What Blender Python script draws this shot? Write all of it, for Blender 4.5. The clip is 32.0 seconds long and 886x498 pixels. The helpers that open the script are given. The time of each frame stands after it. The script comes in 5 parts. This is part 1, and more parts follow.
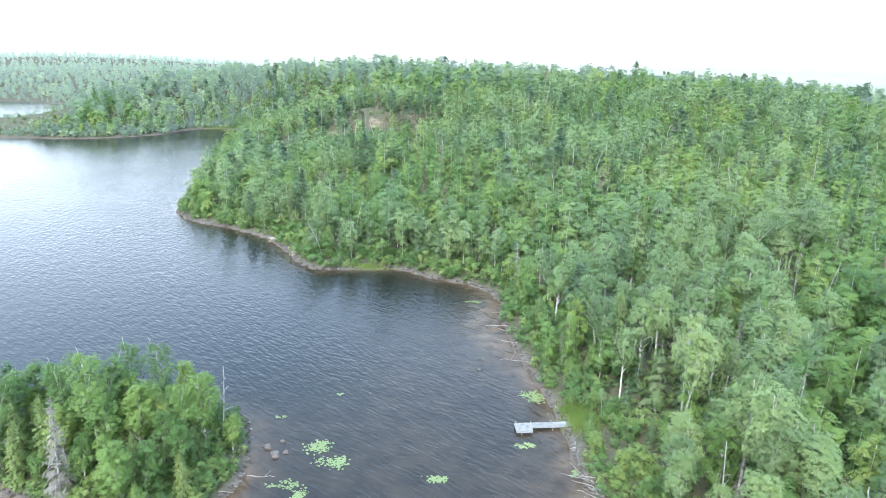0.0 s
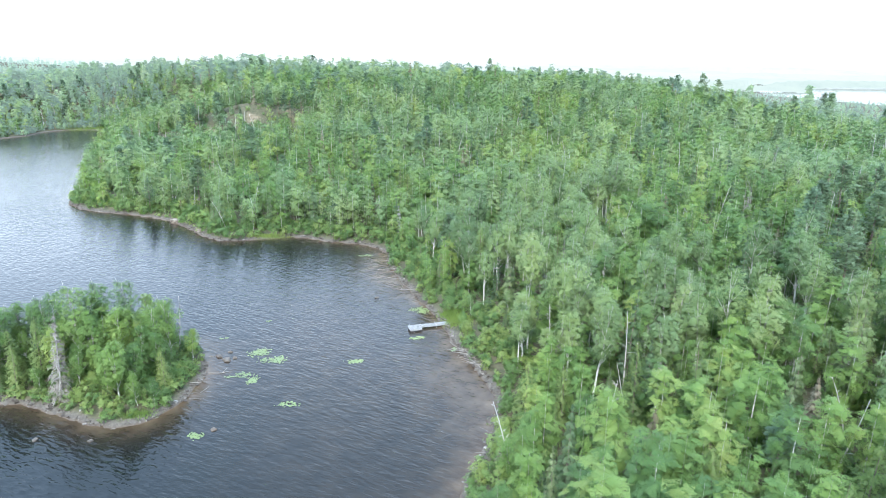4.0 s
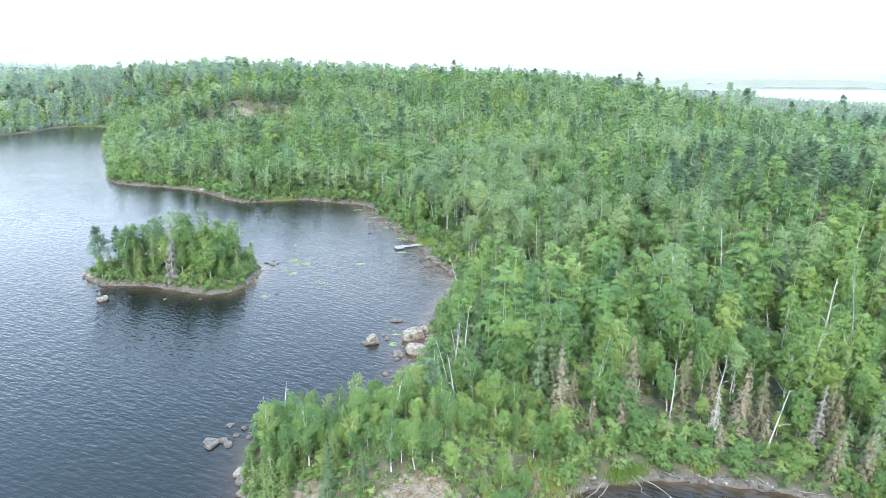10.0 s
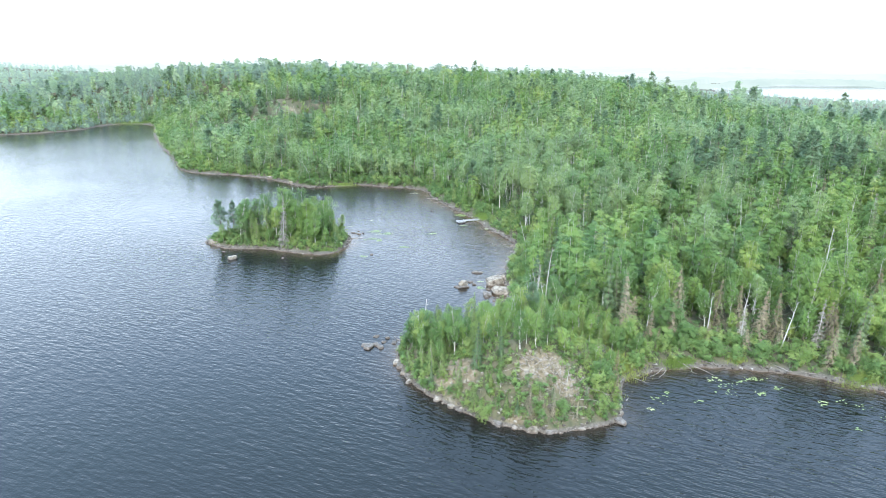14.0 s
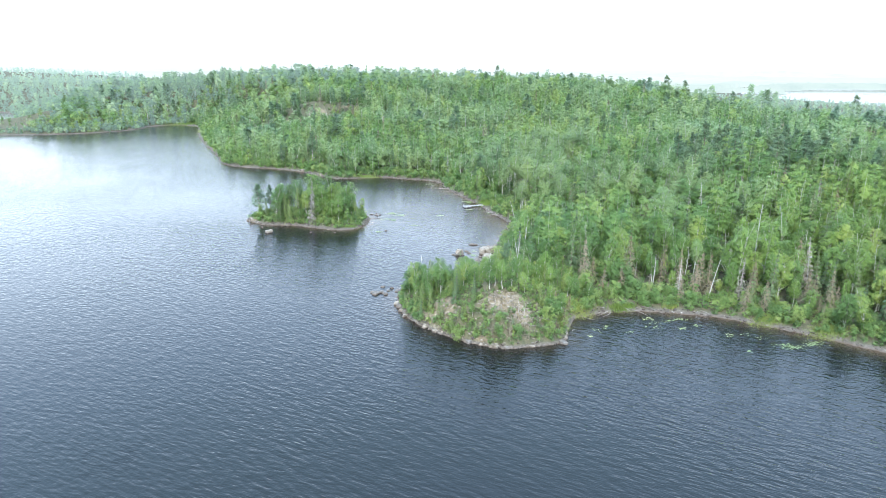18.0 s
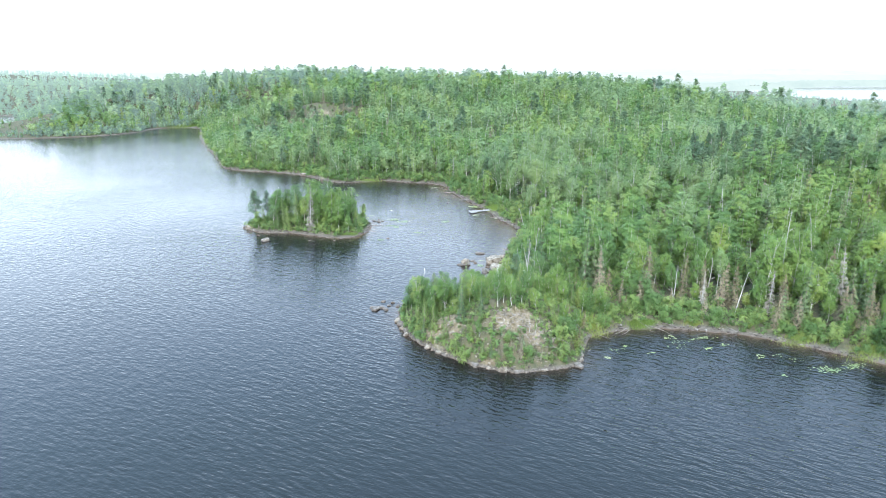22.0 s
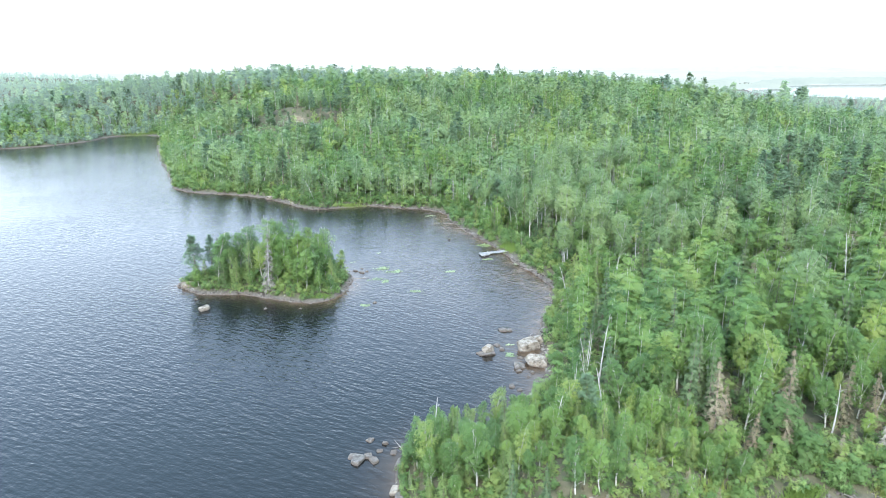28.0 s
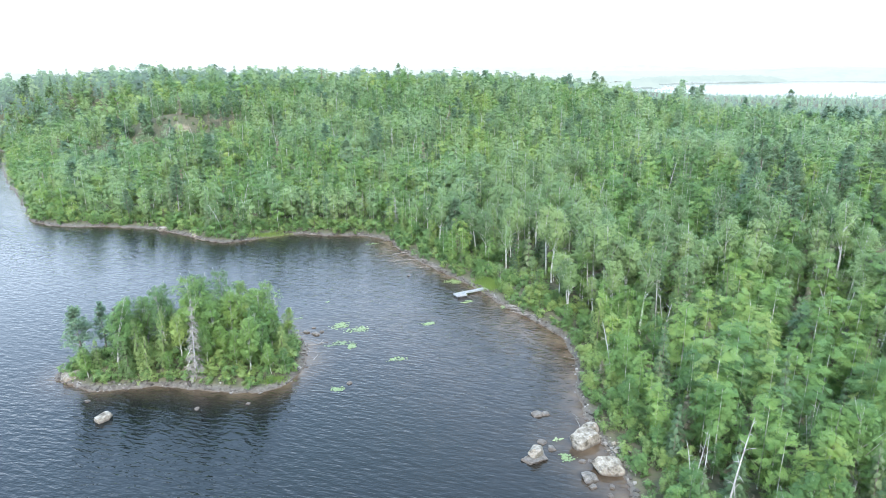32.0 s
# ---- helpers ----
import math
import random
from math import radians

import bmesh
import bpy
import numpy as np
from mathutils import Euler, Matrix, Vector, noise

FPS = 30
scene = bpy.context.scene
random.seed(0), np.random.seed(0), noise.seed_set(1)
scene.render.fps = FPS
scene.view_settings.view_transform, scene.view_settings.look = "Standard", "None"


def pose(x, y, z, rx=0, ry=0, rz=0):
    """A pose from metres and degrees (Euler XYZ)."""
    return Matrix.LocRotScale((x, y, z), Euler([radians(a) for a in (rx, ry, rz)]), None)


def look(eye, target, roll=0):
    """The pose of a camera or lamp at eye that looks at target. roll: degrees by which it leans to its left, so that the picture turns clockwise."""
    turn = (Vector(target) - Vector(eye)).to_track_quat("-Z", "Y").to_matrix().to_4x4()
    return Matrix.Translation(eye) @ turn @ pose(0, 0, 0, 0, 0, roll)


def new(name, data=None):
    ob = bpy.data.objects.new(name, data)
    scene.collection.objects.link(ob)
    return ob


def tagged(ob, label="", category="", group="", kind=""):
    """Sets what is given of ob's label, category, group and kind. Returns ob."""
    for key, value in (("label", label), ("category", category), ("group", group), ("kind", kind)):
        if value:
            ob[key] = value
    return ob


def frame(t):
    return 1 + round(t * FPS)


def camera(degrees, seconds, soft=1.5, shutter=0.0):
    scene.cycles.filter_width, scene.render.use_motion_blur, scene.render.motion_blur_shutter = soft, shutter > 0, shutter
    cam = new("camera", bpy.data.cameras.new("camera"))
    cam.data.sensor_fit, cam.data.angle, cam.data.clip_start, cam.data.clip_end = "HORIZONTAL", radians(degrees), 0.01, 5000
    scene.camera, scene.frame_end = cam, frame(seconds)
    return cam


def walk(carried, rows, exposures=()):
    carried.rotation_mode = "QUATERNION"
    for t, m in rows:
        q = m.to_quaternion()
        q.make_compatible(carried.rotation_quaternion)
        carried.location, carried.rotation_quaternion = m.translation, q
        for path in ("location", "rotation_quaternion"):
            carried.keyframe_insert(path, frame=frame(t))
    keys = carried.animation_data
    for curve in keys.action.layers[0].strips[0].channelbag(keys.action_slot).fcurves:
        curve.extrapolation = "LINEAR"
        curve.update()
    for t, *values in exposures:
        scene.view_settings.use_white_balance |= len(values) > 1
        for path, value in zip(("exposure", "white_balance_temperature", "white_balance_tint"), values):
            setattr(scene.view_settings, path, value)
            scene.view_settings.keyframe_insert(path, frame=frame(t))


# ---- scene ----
cam = camera(70.4, 32.0, 0.9)
METRES, EYE, TILT, LEAN, TURN = 216.8, 42.0, -17.0, -1.25, 0.0
ROWS = [
    (0.0, 0.0, 0.0, 0.0, -0.0, 0.0, 0.0),
    (0.5, -0.0007, -0.0121, -0.0042, -2.8, -0.06, 0.94),
    (1.0, -0.0026, -0.0247, -0.0087, -7.59, -0.25, 2.46),
    (1.5, -0.0062, -0.0381, -0.0132, -9.56, -0.37, 3.08),
    (2.0, -0.0091, -0.0518, -0.018, -10.36, -0.42, 3.33),
    (2.5, -0.0129, -0.0661, -0.0227, -11.0, -0.47, 3.56),
    (3.0, -0.017, -0.0805, -0.0277, -11.37, -0.47, 3.7),
    (3.5, -0.0208, -0.0958, -0.0327, -11.48, -0.46, 3.77),
    (5.5, -0.0248, -0.1642, -0.0543, -11.17, -0.38, 3.78),
    (6.0, -0.0246, -0.1819, -0.06, -11.37, -0.37, 3.86),
    (6.5, -0.0256, -0.1994, -0.0654, -11.76, -0.39, 4.0),
    (7.0, -0.0282, -0.2168, -0.0707, -12.2, -0.4, 4.13),
    (7.5, -0.0324, -0.2337, -0.0757, -12.61, -0.43, 4.26),
    (8.0, -0.038, -0.2499, -0.0805, -12.94, -0.45, 4.37),
    (8.5, -0.045, -0.2655, -0.0849, -13.22, -0.46, 4.46),
    (9.0, -0.0529, -0.2803, -0.0892, -13.61, -0.47, 4.62),
    (9.5, -0.0621, -0.2943, -0.0934, -13.93, -0.48, 4.73),
    (10.0, -0.0724, -0.3075, -0.0973, -14.15, -0.51, 4.79),
    (10.5, -0.0832, -0.3199, -0.101, -14.28, -0.51, 4.85),
    (11.0, -0.0945, -0.3317, -0.1046, -14.37, -0.52, 4.89),
    (11.5, -0.1064, -0.343, -0.1078, -14.45, -0.52, 4.92),
    (12.0, -0.1185, -0.3538, -0.1107, -14.51, -0.52, 4.95),
    (12.5, -0.1309, -0.3643, -0.1138, -14.55, -0.51, 5.0),
    (13.0, -0.1431, -0.375, -0.1169, -14.56, -0.52, 5.03),
    (13.5, -0.155, -0.3866, -0.1202, -14.37, -0.49, 4.97),
    (14.0, -0.1646, -0.3993, -0.1236, -13.89, -0.43, 4.88),
    (14.5, -0.1714, -0.4129, -0.1279, -13.15, -0.33, 4.66),
    (16.5, -0.176, -0.4733, -0.146, -11.42, 0.02, 4.22),
    (17.0, -0.1712, -0.4874, -0.1504, -11.33, 0.07, 4.22),
    (17.5, -0.1654, -0.5005, -0.1544, -11.31, 0.12, 4.25),
    (18.0, -0.1608, -0.5105, -0.1576, -11.03, 0.22, 4.24),
    (18.5, -0.1578, -0.5173, -0.1597, -10.84, 0.29, 4.26),
    (19.0, -0.1564, -0.5199, -0.1605, -10.72, 0.33, 4.3),
    (19.5, -0.1557, -0.5185, -0.16, -10.5, 0.37, 4.29),
    (20.0, -0.1552, -0.5135, -0.1587, -10.45, 0.36, 4.32),
    (20.5, -0.1546, -0.5059, -0.1567, -10.42, 0.33, 4.36),
    (21.0, -0.1536, -0.4966, -0.1541, -10.4, 0.31, 4.4),
    (21.5, -0.1524, -0.4867, -0.1515, -10.39, 0.3, 4.43),
    (22.0, -0.1508, -0.4746, -0.148, -10.38, 0.27, 4.48),
    (22.5, -0.1489, -0.4615, -0.1443, -10.38, 0.26, 4.51),
    (23.0, -0.1469, -0.4476, -0.1401, -10.4, 0.24, 4.56),
    (23.5, -0.1448, -0.433, -0.1356, -10.44, 0.22, 4.6),
    (24.0, -0.1423, -0.418, -0.131, -10.47, 0.2, 4.63),
    (24.5, -0.1398, -0.4021, -0.1263, -10.5, 0.21, 4.69),
    (25.0, -0.1372, -0.3859, -0.121, -10.55, 0.18, 4.71),
    (25.5, -0.1344, -0.3693, -0.1159, -10.54, 0.19, 4.73),
    (27.5, -0.1283, -0.3003, -0.0943, -11.2, 0.1, 4.97),
    (28.0, -0.1298, -0.283, -0.089, -11.81, 0.04, 5.17),
    (28.5, -0.1325, -0.2658, -0.0837, -12.48, -0.02, 5.38),
    (29.0, -0.1358, -0.2487, -0.0786, -13.43, -0.1, 5.68),
    (29.5, -0.1396, -0.2313, -0.0737, -15.13, -0.26, 6.21),
    (30.0, -0.1442, -0.2142, -0.0685, -17.44, -0.53, 6.89),
    (30.5, -0.1491, -0.1965, -0.0633, -19.88, -0.84, 7.6),
    (31.0, -0.1537, -0.1789, -0.0581, -21.19, -1.0, 7.98),
    (31.5, -0.1589, -0.1612, -0.0524, -21.93, -1.12, 8.16),
    (32.0, -0.1642, -0.1436, -0.0466, -22.4, -1.18, 8.29),
]
walk(cam, [(t, pose(0, 0, EYE, TILT, LEAN, TURN) @ pose(METRES * x, METRES * y, METRES * z, 90 + pitch, roll, yaw)) for t, x, y, z, yaw, pitch, roll in ROWS],
     [(0.0, 1.0, 6000, 13)])

# ---- world, sun ----
world = bpy.data.worlds.new("overcast_sky")
scene.world = world
world.use_nodes = True
wt = world.node_tree
wt.nodes.clear()
w_out = wt.nodes.new("ShaderNodeOutputWorld")
w_bg = wt.nodes.new("ShaderNodeBackground")
w_sky = wt.nodes.new("ShaderNodeTexSky")
w_sky.sky_type = "NISHITA"
w_sky.sun_disc = False
w_sky.sun_elevation, w_sky.sun_rotation = radians(46), radians(201)
w_sky.air_density, w_sky.dust_density, w_sky.ozone_density = 1.0, 4.0, 1.0
w_mix = wt.nodes.new("ShaderNodeMix")
w_mix.data_type = "RGBA"
w_mix.inputs["Factor"].default_value = 0.52
# cloud: white haze low down, blue-grey overhead
w_dir = wt.nodes.new("ShaderNodeTexCoord")
w_sep = wt.nodes.new("ShaderNodeSeparateXYZ")
w_ramp = wt.nodes.new("ShaderNodeMapRange")
w_ramp.interpolation_type = "SMOOTHSTEP"
w_ramp.inputs["From Min"].default_value, w_ramp.inputs["From Max"].default_value = 0.1, 0.55
w_cloud = wt.nodes.new("ShaderNodeMix")
w_cloud.data_type = "RGBA"
w_cloud.inputs["A"].default_value = (18.0, 20.0, 21.2, 1)
w_cloud.inputs["B"].default_value = (10.8, 15.6, 20.2, 1)
wt.links.new(w_dir.outputs["Generated"], w_sep.inputs[0])
wt.links.new(w_sep.outputs["Z"], w_ramp.inputs["Value"])
wt.links.new(w_ramp.outputs[0], w_cloud.inputs["Factor"])
wt.links.new(w_cloud.outputs["Result"], w_mix.inputs["B"])
wt.links.new(w_sky.outputs["Color"], w_mix.inputs["A"])
wt.links.new(w_mix.outputs["Result"], w_bg.inputs["Color"])
w_bg.inputs["Strength"].default_value = 0.14
wt.links.new(w_bg.outputs["Background"], w_out.inputs["Surface"])

sun_data = bpy.data.lights.new("sun", "SUN")
sun_data.energy, sun_data.angle, sun_data.color = 2.75, radians(22), (1.0, 0.955, 0.86)
sun = new("sun", sun_data)
sun.matrix_world = look((-80, -210, 230), (0, 0, 0))


# ---- materials ----
def shader(name):
    m = bpy.data.materials.new(name)
    m.use_nodes = True
    nt = m.node_tree
    return m, nt, nt.nodes["Principled BSDF"], nt.nodes["Material Output"]


def ramp(nt, source, stops):
    r = nt.nodes.new("ShaderNodeValToRGB")
    while len(r.color_ramp.elements) < len(stops):
        r.color_ramp.elements.new(0.5)
    for e, (p, c) in zip(r.color_ramp.elements, stops):
        e.position, e.color = p, (*c, 1)
    nt.links.new(source, r.inputs["Fac"])
    return r.outputs["Color"]


def noise_tex(nt, scale, detail=4.0, rough=0.55, stretch=None, turn=0.0):
    """Noise in world metres: scale is cycles per metre."""
    g = nt.nodes.new("ShaderNodeNewGeometry")
    n = nt.nodes.new("ShaderNodeTexNoise")
    n.inputs["Scale"].default_value, n.inputs["Detail"].default_value = scale, detail
    n.inputs["Roughness"].default_value = rough
    src = g.outputs["Position"]
    if turn:
        vr = nt.nodes.new("ShaderNodeVectorRotate")
        vr.rotation_type = "Z_AXIS"
        vr.inputs["Angle"].default_value = radians(turn)
        nt.links.new(src, vr.inputs["Vector"])
        src = vr.outputs["Vector"]
    if stretch:
        mp = nt.nodes.new("ShaderNodeMapping")
        mp.inputs["Scale"].default_value = stretch
        nt.links.new(src, mp.inputs["Vector"])
        src = mp.outputs["Vector"]
    nt.links.new(src, n.inputs["Vector"])
    return n.outputs["Fac"]


def math_node(nt, op, a, b=0.0):
    n = nt.nodes.new("ShaderNodeMath")
    n.operation = op
    for i, v in enumerate((a, b)):
        if isinstance(v, (int, float)):
            n.inputs[i].default_value = v
        else:
            nt.links.new(v, n.inputs[i])
    return n.outputs[0]


def mix_rgb(nt, fac, a, b, blend="MIX"):
    n = nt.nodes.new("ShaderNodeMix")
    n.data_type, n.blend_type = "RGBA", blend
    for key, v in (("Factor", fac), ("A", a), ("B", b)):
        sock = n.inputs[key] if key == "Factor" else [s for s in n.inputs if s.name == key and s.type == "RGBA"][0]
        if isinstance(v, (int, float)):
            sock.default_value = v
        elif isinstance(v, tuple):
            sock.default_value = (*v, 1)
        else:
            nt.links.new(v, sock)
    return [s for s in n.outputs if s.type == "RGBA"][0]


def bump(nt, bsdf, height, strength, distance):
    b = nt.nodes.new("ShaderNodeBump")
    b.inputs["Strength"].default_value, b.inputs["Distance"].default_value = strength, distance
    nt.links.new(height, b.inputs["Height"])
    nt.links.new(b.outputs["Normal"], bsdf.inputs["Normal"])


def leaf_material(name, stops, translucent=0.35, rough=0.55, cut=0.5, fine=11.0):
    """Foliage: one tone for each tree, and a finer one for each spray of leaves."""
    m, nt, bsdf, out = shader(name)
    at = nt.nodes.new("ShaderNodeAttribute")
    at.attribute_name = "tone"
    ob = nt.nodes.new("ShaderNodeObjectInfo")
    tone = math_node(nt, "FRACT", math_node(nt, "ADD", at.outputs["Fac"], ob.outputs["Random"]))
    geo = nt.nodes.new("ShaderNodeNewGeometry")
    spray = math_node(nt, "MULTIPLY", math_node(nt, "SUBTRACT", geo.outputs["Random Per Island"], 0.5), 0.26)
    fac = math_node(nt, "ADD", math_node(nt, "ADD", math_node(nt, "MULTIPLY", tone, 0.8), 0.1), spray)
    col = ramp(nt, fac, stops)
    patch = ramp(nt, noise_tex(nt, 0.02, 3), [(0.3, (0.82, 0.9, 0.95)), (0.7, (1.12, 1.05, 0.9))])
    col = mix_rgb(nt, 1.0, col, patch, "MULTIPLY")
    nt.links.new(col, bsdf.inputs["Base Color"])
    bsdf.inputs["Roughness"].default_value = rough
    bsdf.inputs["Specular IOR Level"].default_value = 0.35
    tr = nt.nodes.new("ShaderNodeBsdfTranslucent")
    nt.links.new(col, tr.inputs["Color"])
    mx = nt.nodes.new("ShaderNodeMixShader")
    mx.inputs["Fac"].default_value = translucent
    nt.links.new(bsdf.outputs[0], mx.inputs[1])
    nt.links.new(tr.outputs[0], mx.inputs[2])
    if not cut:
        nt.links.new(mx.outputs[0], out.inputs["Surface"])
        return m
    # the gaps between single leaves of a spray
    gap = math_node(nt, "GREATER_THAN", noise_tex(nt, fine, 2, 0.5), cut)
    clear = nt.nodes.new("ShaderNodeBsdfTransparent")
    open_mix = nt.nodes.new("ShaderNodeMixShader")
    nt.links.new(gap, open_mix.inputs["Fac"])
    nt.links.new(clear.outputs[0], open_mix.inputs[1])
    nt.links.new(mx.outputs[0], open_mix.inputs[2])
    nt.links.new(open_mix.outputs[0], out.inputs["Surface"])
    return m


def bark_material(name, dark, light, band):
    m, nt, bsdf, out = shader(name)
    n = noise_tex(nt, 1.6, 4, 0.6, (1.2, 1.2, band))
    col = ramp(nt, n, [(0.36, dark), (0.46, light), (0.8, tuple(min(1, c * 1.15) for c in light))])
    nt.links.new(col, bsdf.inputs["Base Color"])
    bsdf.inputs["Roughness"].default_value = 0.85
    bump(nt, bsdf, n, 0.4, 0.03)
    return m


def rock_material(name, stops, scale=1.3):
    m, nt, bsdf, out = shader(name)
    a = noise_tex(nt, scale, 8, 0.62)
    col = ramp(nt, a, stops)
    lichen = ramp(nt, noise_tex(nt, scale * 3.1, 5, 0.6), [(0.45, (1, 1, 1)), (0.62, (0.62, 0.58, 0.45))])
    col = mix_rgb(nt, 0.6, col, lichen, "MULTIPLY")
    geo = nt.nodes.new("ShaderNodeNewGeometry")
    sep = nt.nodes.new("ShaderNodeSeparateXYZ")
    nt.links.new(geo.outputs["Position"], sep.inputs[0])
    wet = nt.nodes.new("ShaderNodeMapRange")
    wet.inputs["From Min"].default_value, wet.inputs["From Max"].default_value = 0.12, 0.5
    nt.links.new(math_node(nt, "ADD", sep.outputs["Z"], math_node(nt, "MULTIPLY", a, 0.3)), wet.inputs["Value"])
    col = mix_rgb(nt, wet.outputs[0], (0.075, 0.058, 0.045), col)
    nt.links.new(col, bsdf.inputs["Base Color"])
    bsdf.inputs["Roughness"].default_value = 0.9
    bump(nt, bsdf, noise_tex(nt, scale * 4, 8, 0.65), 0.7, 0.12)
    return m


BIRCH_LEAF = leaf_material("birch_leaves", [(0.0, (0.075, 0.147, 0.047)), (0.4, (0.130, 0.222, 0.061)), (0.75, (0.188, 0.289, 0.075)), (1.0, (0.282, 0.338, 0.10))], 0.4, 0.55, 0.515)
ASPEN_LEAF = leaf_material("aspen_leaves", [(0.0, (0.115, 0.178, 0.082)), (0.5, (0.192, 0.282, 0.122)), (0.8, (0.232, 0.322, 0.137)), (1.0, (0.305, 0.37, 0.175))], 0.42, 0.55, 0.515)
CEDAR_LEAF = leaf_material("cedar_sprays", [(0.0, (0.105, 0.165, 0.055)), (0.5, (0.165, 0.238, 0.078)), (1.0, (0.235, 0.298, 0.10))], 0.4)
SPRUCE_LEAF = leaf_material("spruce_needles", [(0.0, (0.079, 0.134, 0.066)), (0.5, (0.122, 0.188, 0.089)), (1.0, (0.186, 0.237, 0.114))], 0.28)
PINE_LEAF = leaf_material("pine_needles", [(0.0, (0.076, 0.132, 0.076)), (0.5, (0.112, 0.178, 0.098)), (1.0, (0.162, 0.228, 0.122))], 0.25)
BROWN_LEAF = leaf_material("dying_needles", [(0.0, (0.11, 0.105, 0.06)), (0.5, (0.19, 0.168, 0.112)), (1.0, (0.28, 0.25, 0.185))], 0.15, 0.7, 0.5, 9.0)
SHRUB_LEAF = leaf_material("shrub_leaves", [(0.0, (0.079, 0.151, 0.049)), (0.5, (0.138, 0.230, 0.070)), (1.0, (0.240, 0.308, 0.095))], 0.42)
GRASS_LEAF = leaf_material("reed_blades", [(0.0, (0.13, 0.21, 0.05)), (0.5, (0.20, 0.28, 0.07)), (1.0, (0.31, 0.33, 0.11))], 0.4, 0.55, 0)
LILY_LEAF = leaf_material("lily_leaf", [(0.0, (0.12, 0.165, 0.06)), (0.5, (0.175, 0.22, 0.085)), (1.0, (0.25, 0.285, 0.13))], 0.05, 0.35, 0)
TWIG_GREY = leaf_material("bare_grey_twigs", [(0.0, (0.14, 0.13, 0.12)), (0.5, (0.22, 0.21, 0.195)), (1.0, (0.33, 0.31, 0.29))], 0.1, 0.8, 0.52, 9.0)
WHITE_BARK = bark_material("white_birch_bark", (0.12, 0.105, 0.09), (0.46, 0.445, 0.405), 4.0)
GREY_BARK = bark_material("grey_conifer_bark", (0.07, 0.055, 0.045), (0.17, 0.14, 0.115), 0.6)
DEAD_WOOD = bark_material("bleached_dead_wood", (0.18, 0.165, 0.15), (0.37, 0.355, 0.335), 0.5)
DRIFT_WOOD = bark_material("weathered_driftwood", (0.10, 0.088, 0.075), (0.22, 0.20, 0.175), 0.5)
BOULDER_ROCK = rock_material("pale_granite", [(0.34, (0.07, 0.056, 0.041)), (0.45, (0.16, 0.14, 0.11)), (0.57, (0.275, 0.25, 0.208)), (0.72, (0.17, 0.113, 0.07))])
SHORE_ROCK = rock_material("shore_stone", [(0.3, (0.06, 0.054, 0.047)), (0.5, (0.125, 0.114, 0.10)), (0.75, (0.21, 0.198, 0.178))], 2.2)
DOCK_WOOD = bark_material("grey_dock_boards", (0.14, 0.14, 0.135), (0.225, 0.225, 0.217), 1.0)
DOCK_METAL, _nt, _b, _o = shader("galvanised_metal")
_b.inputs["Base Color"].default_value = (0.62, 0.63, 0.64, 1)
_b.inputs["Metallic"].default_value, _b.inputs["Roughness"].default_value = 0.7, 0.45


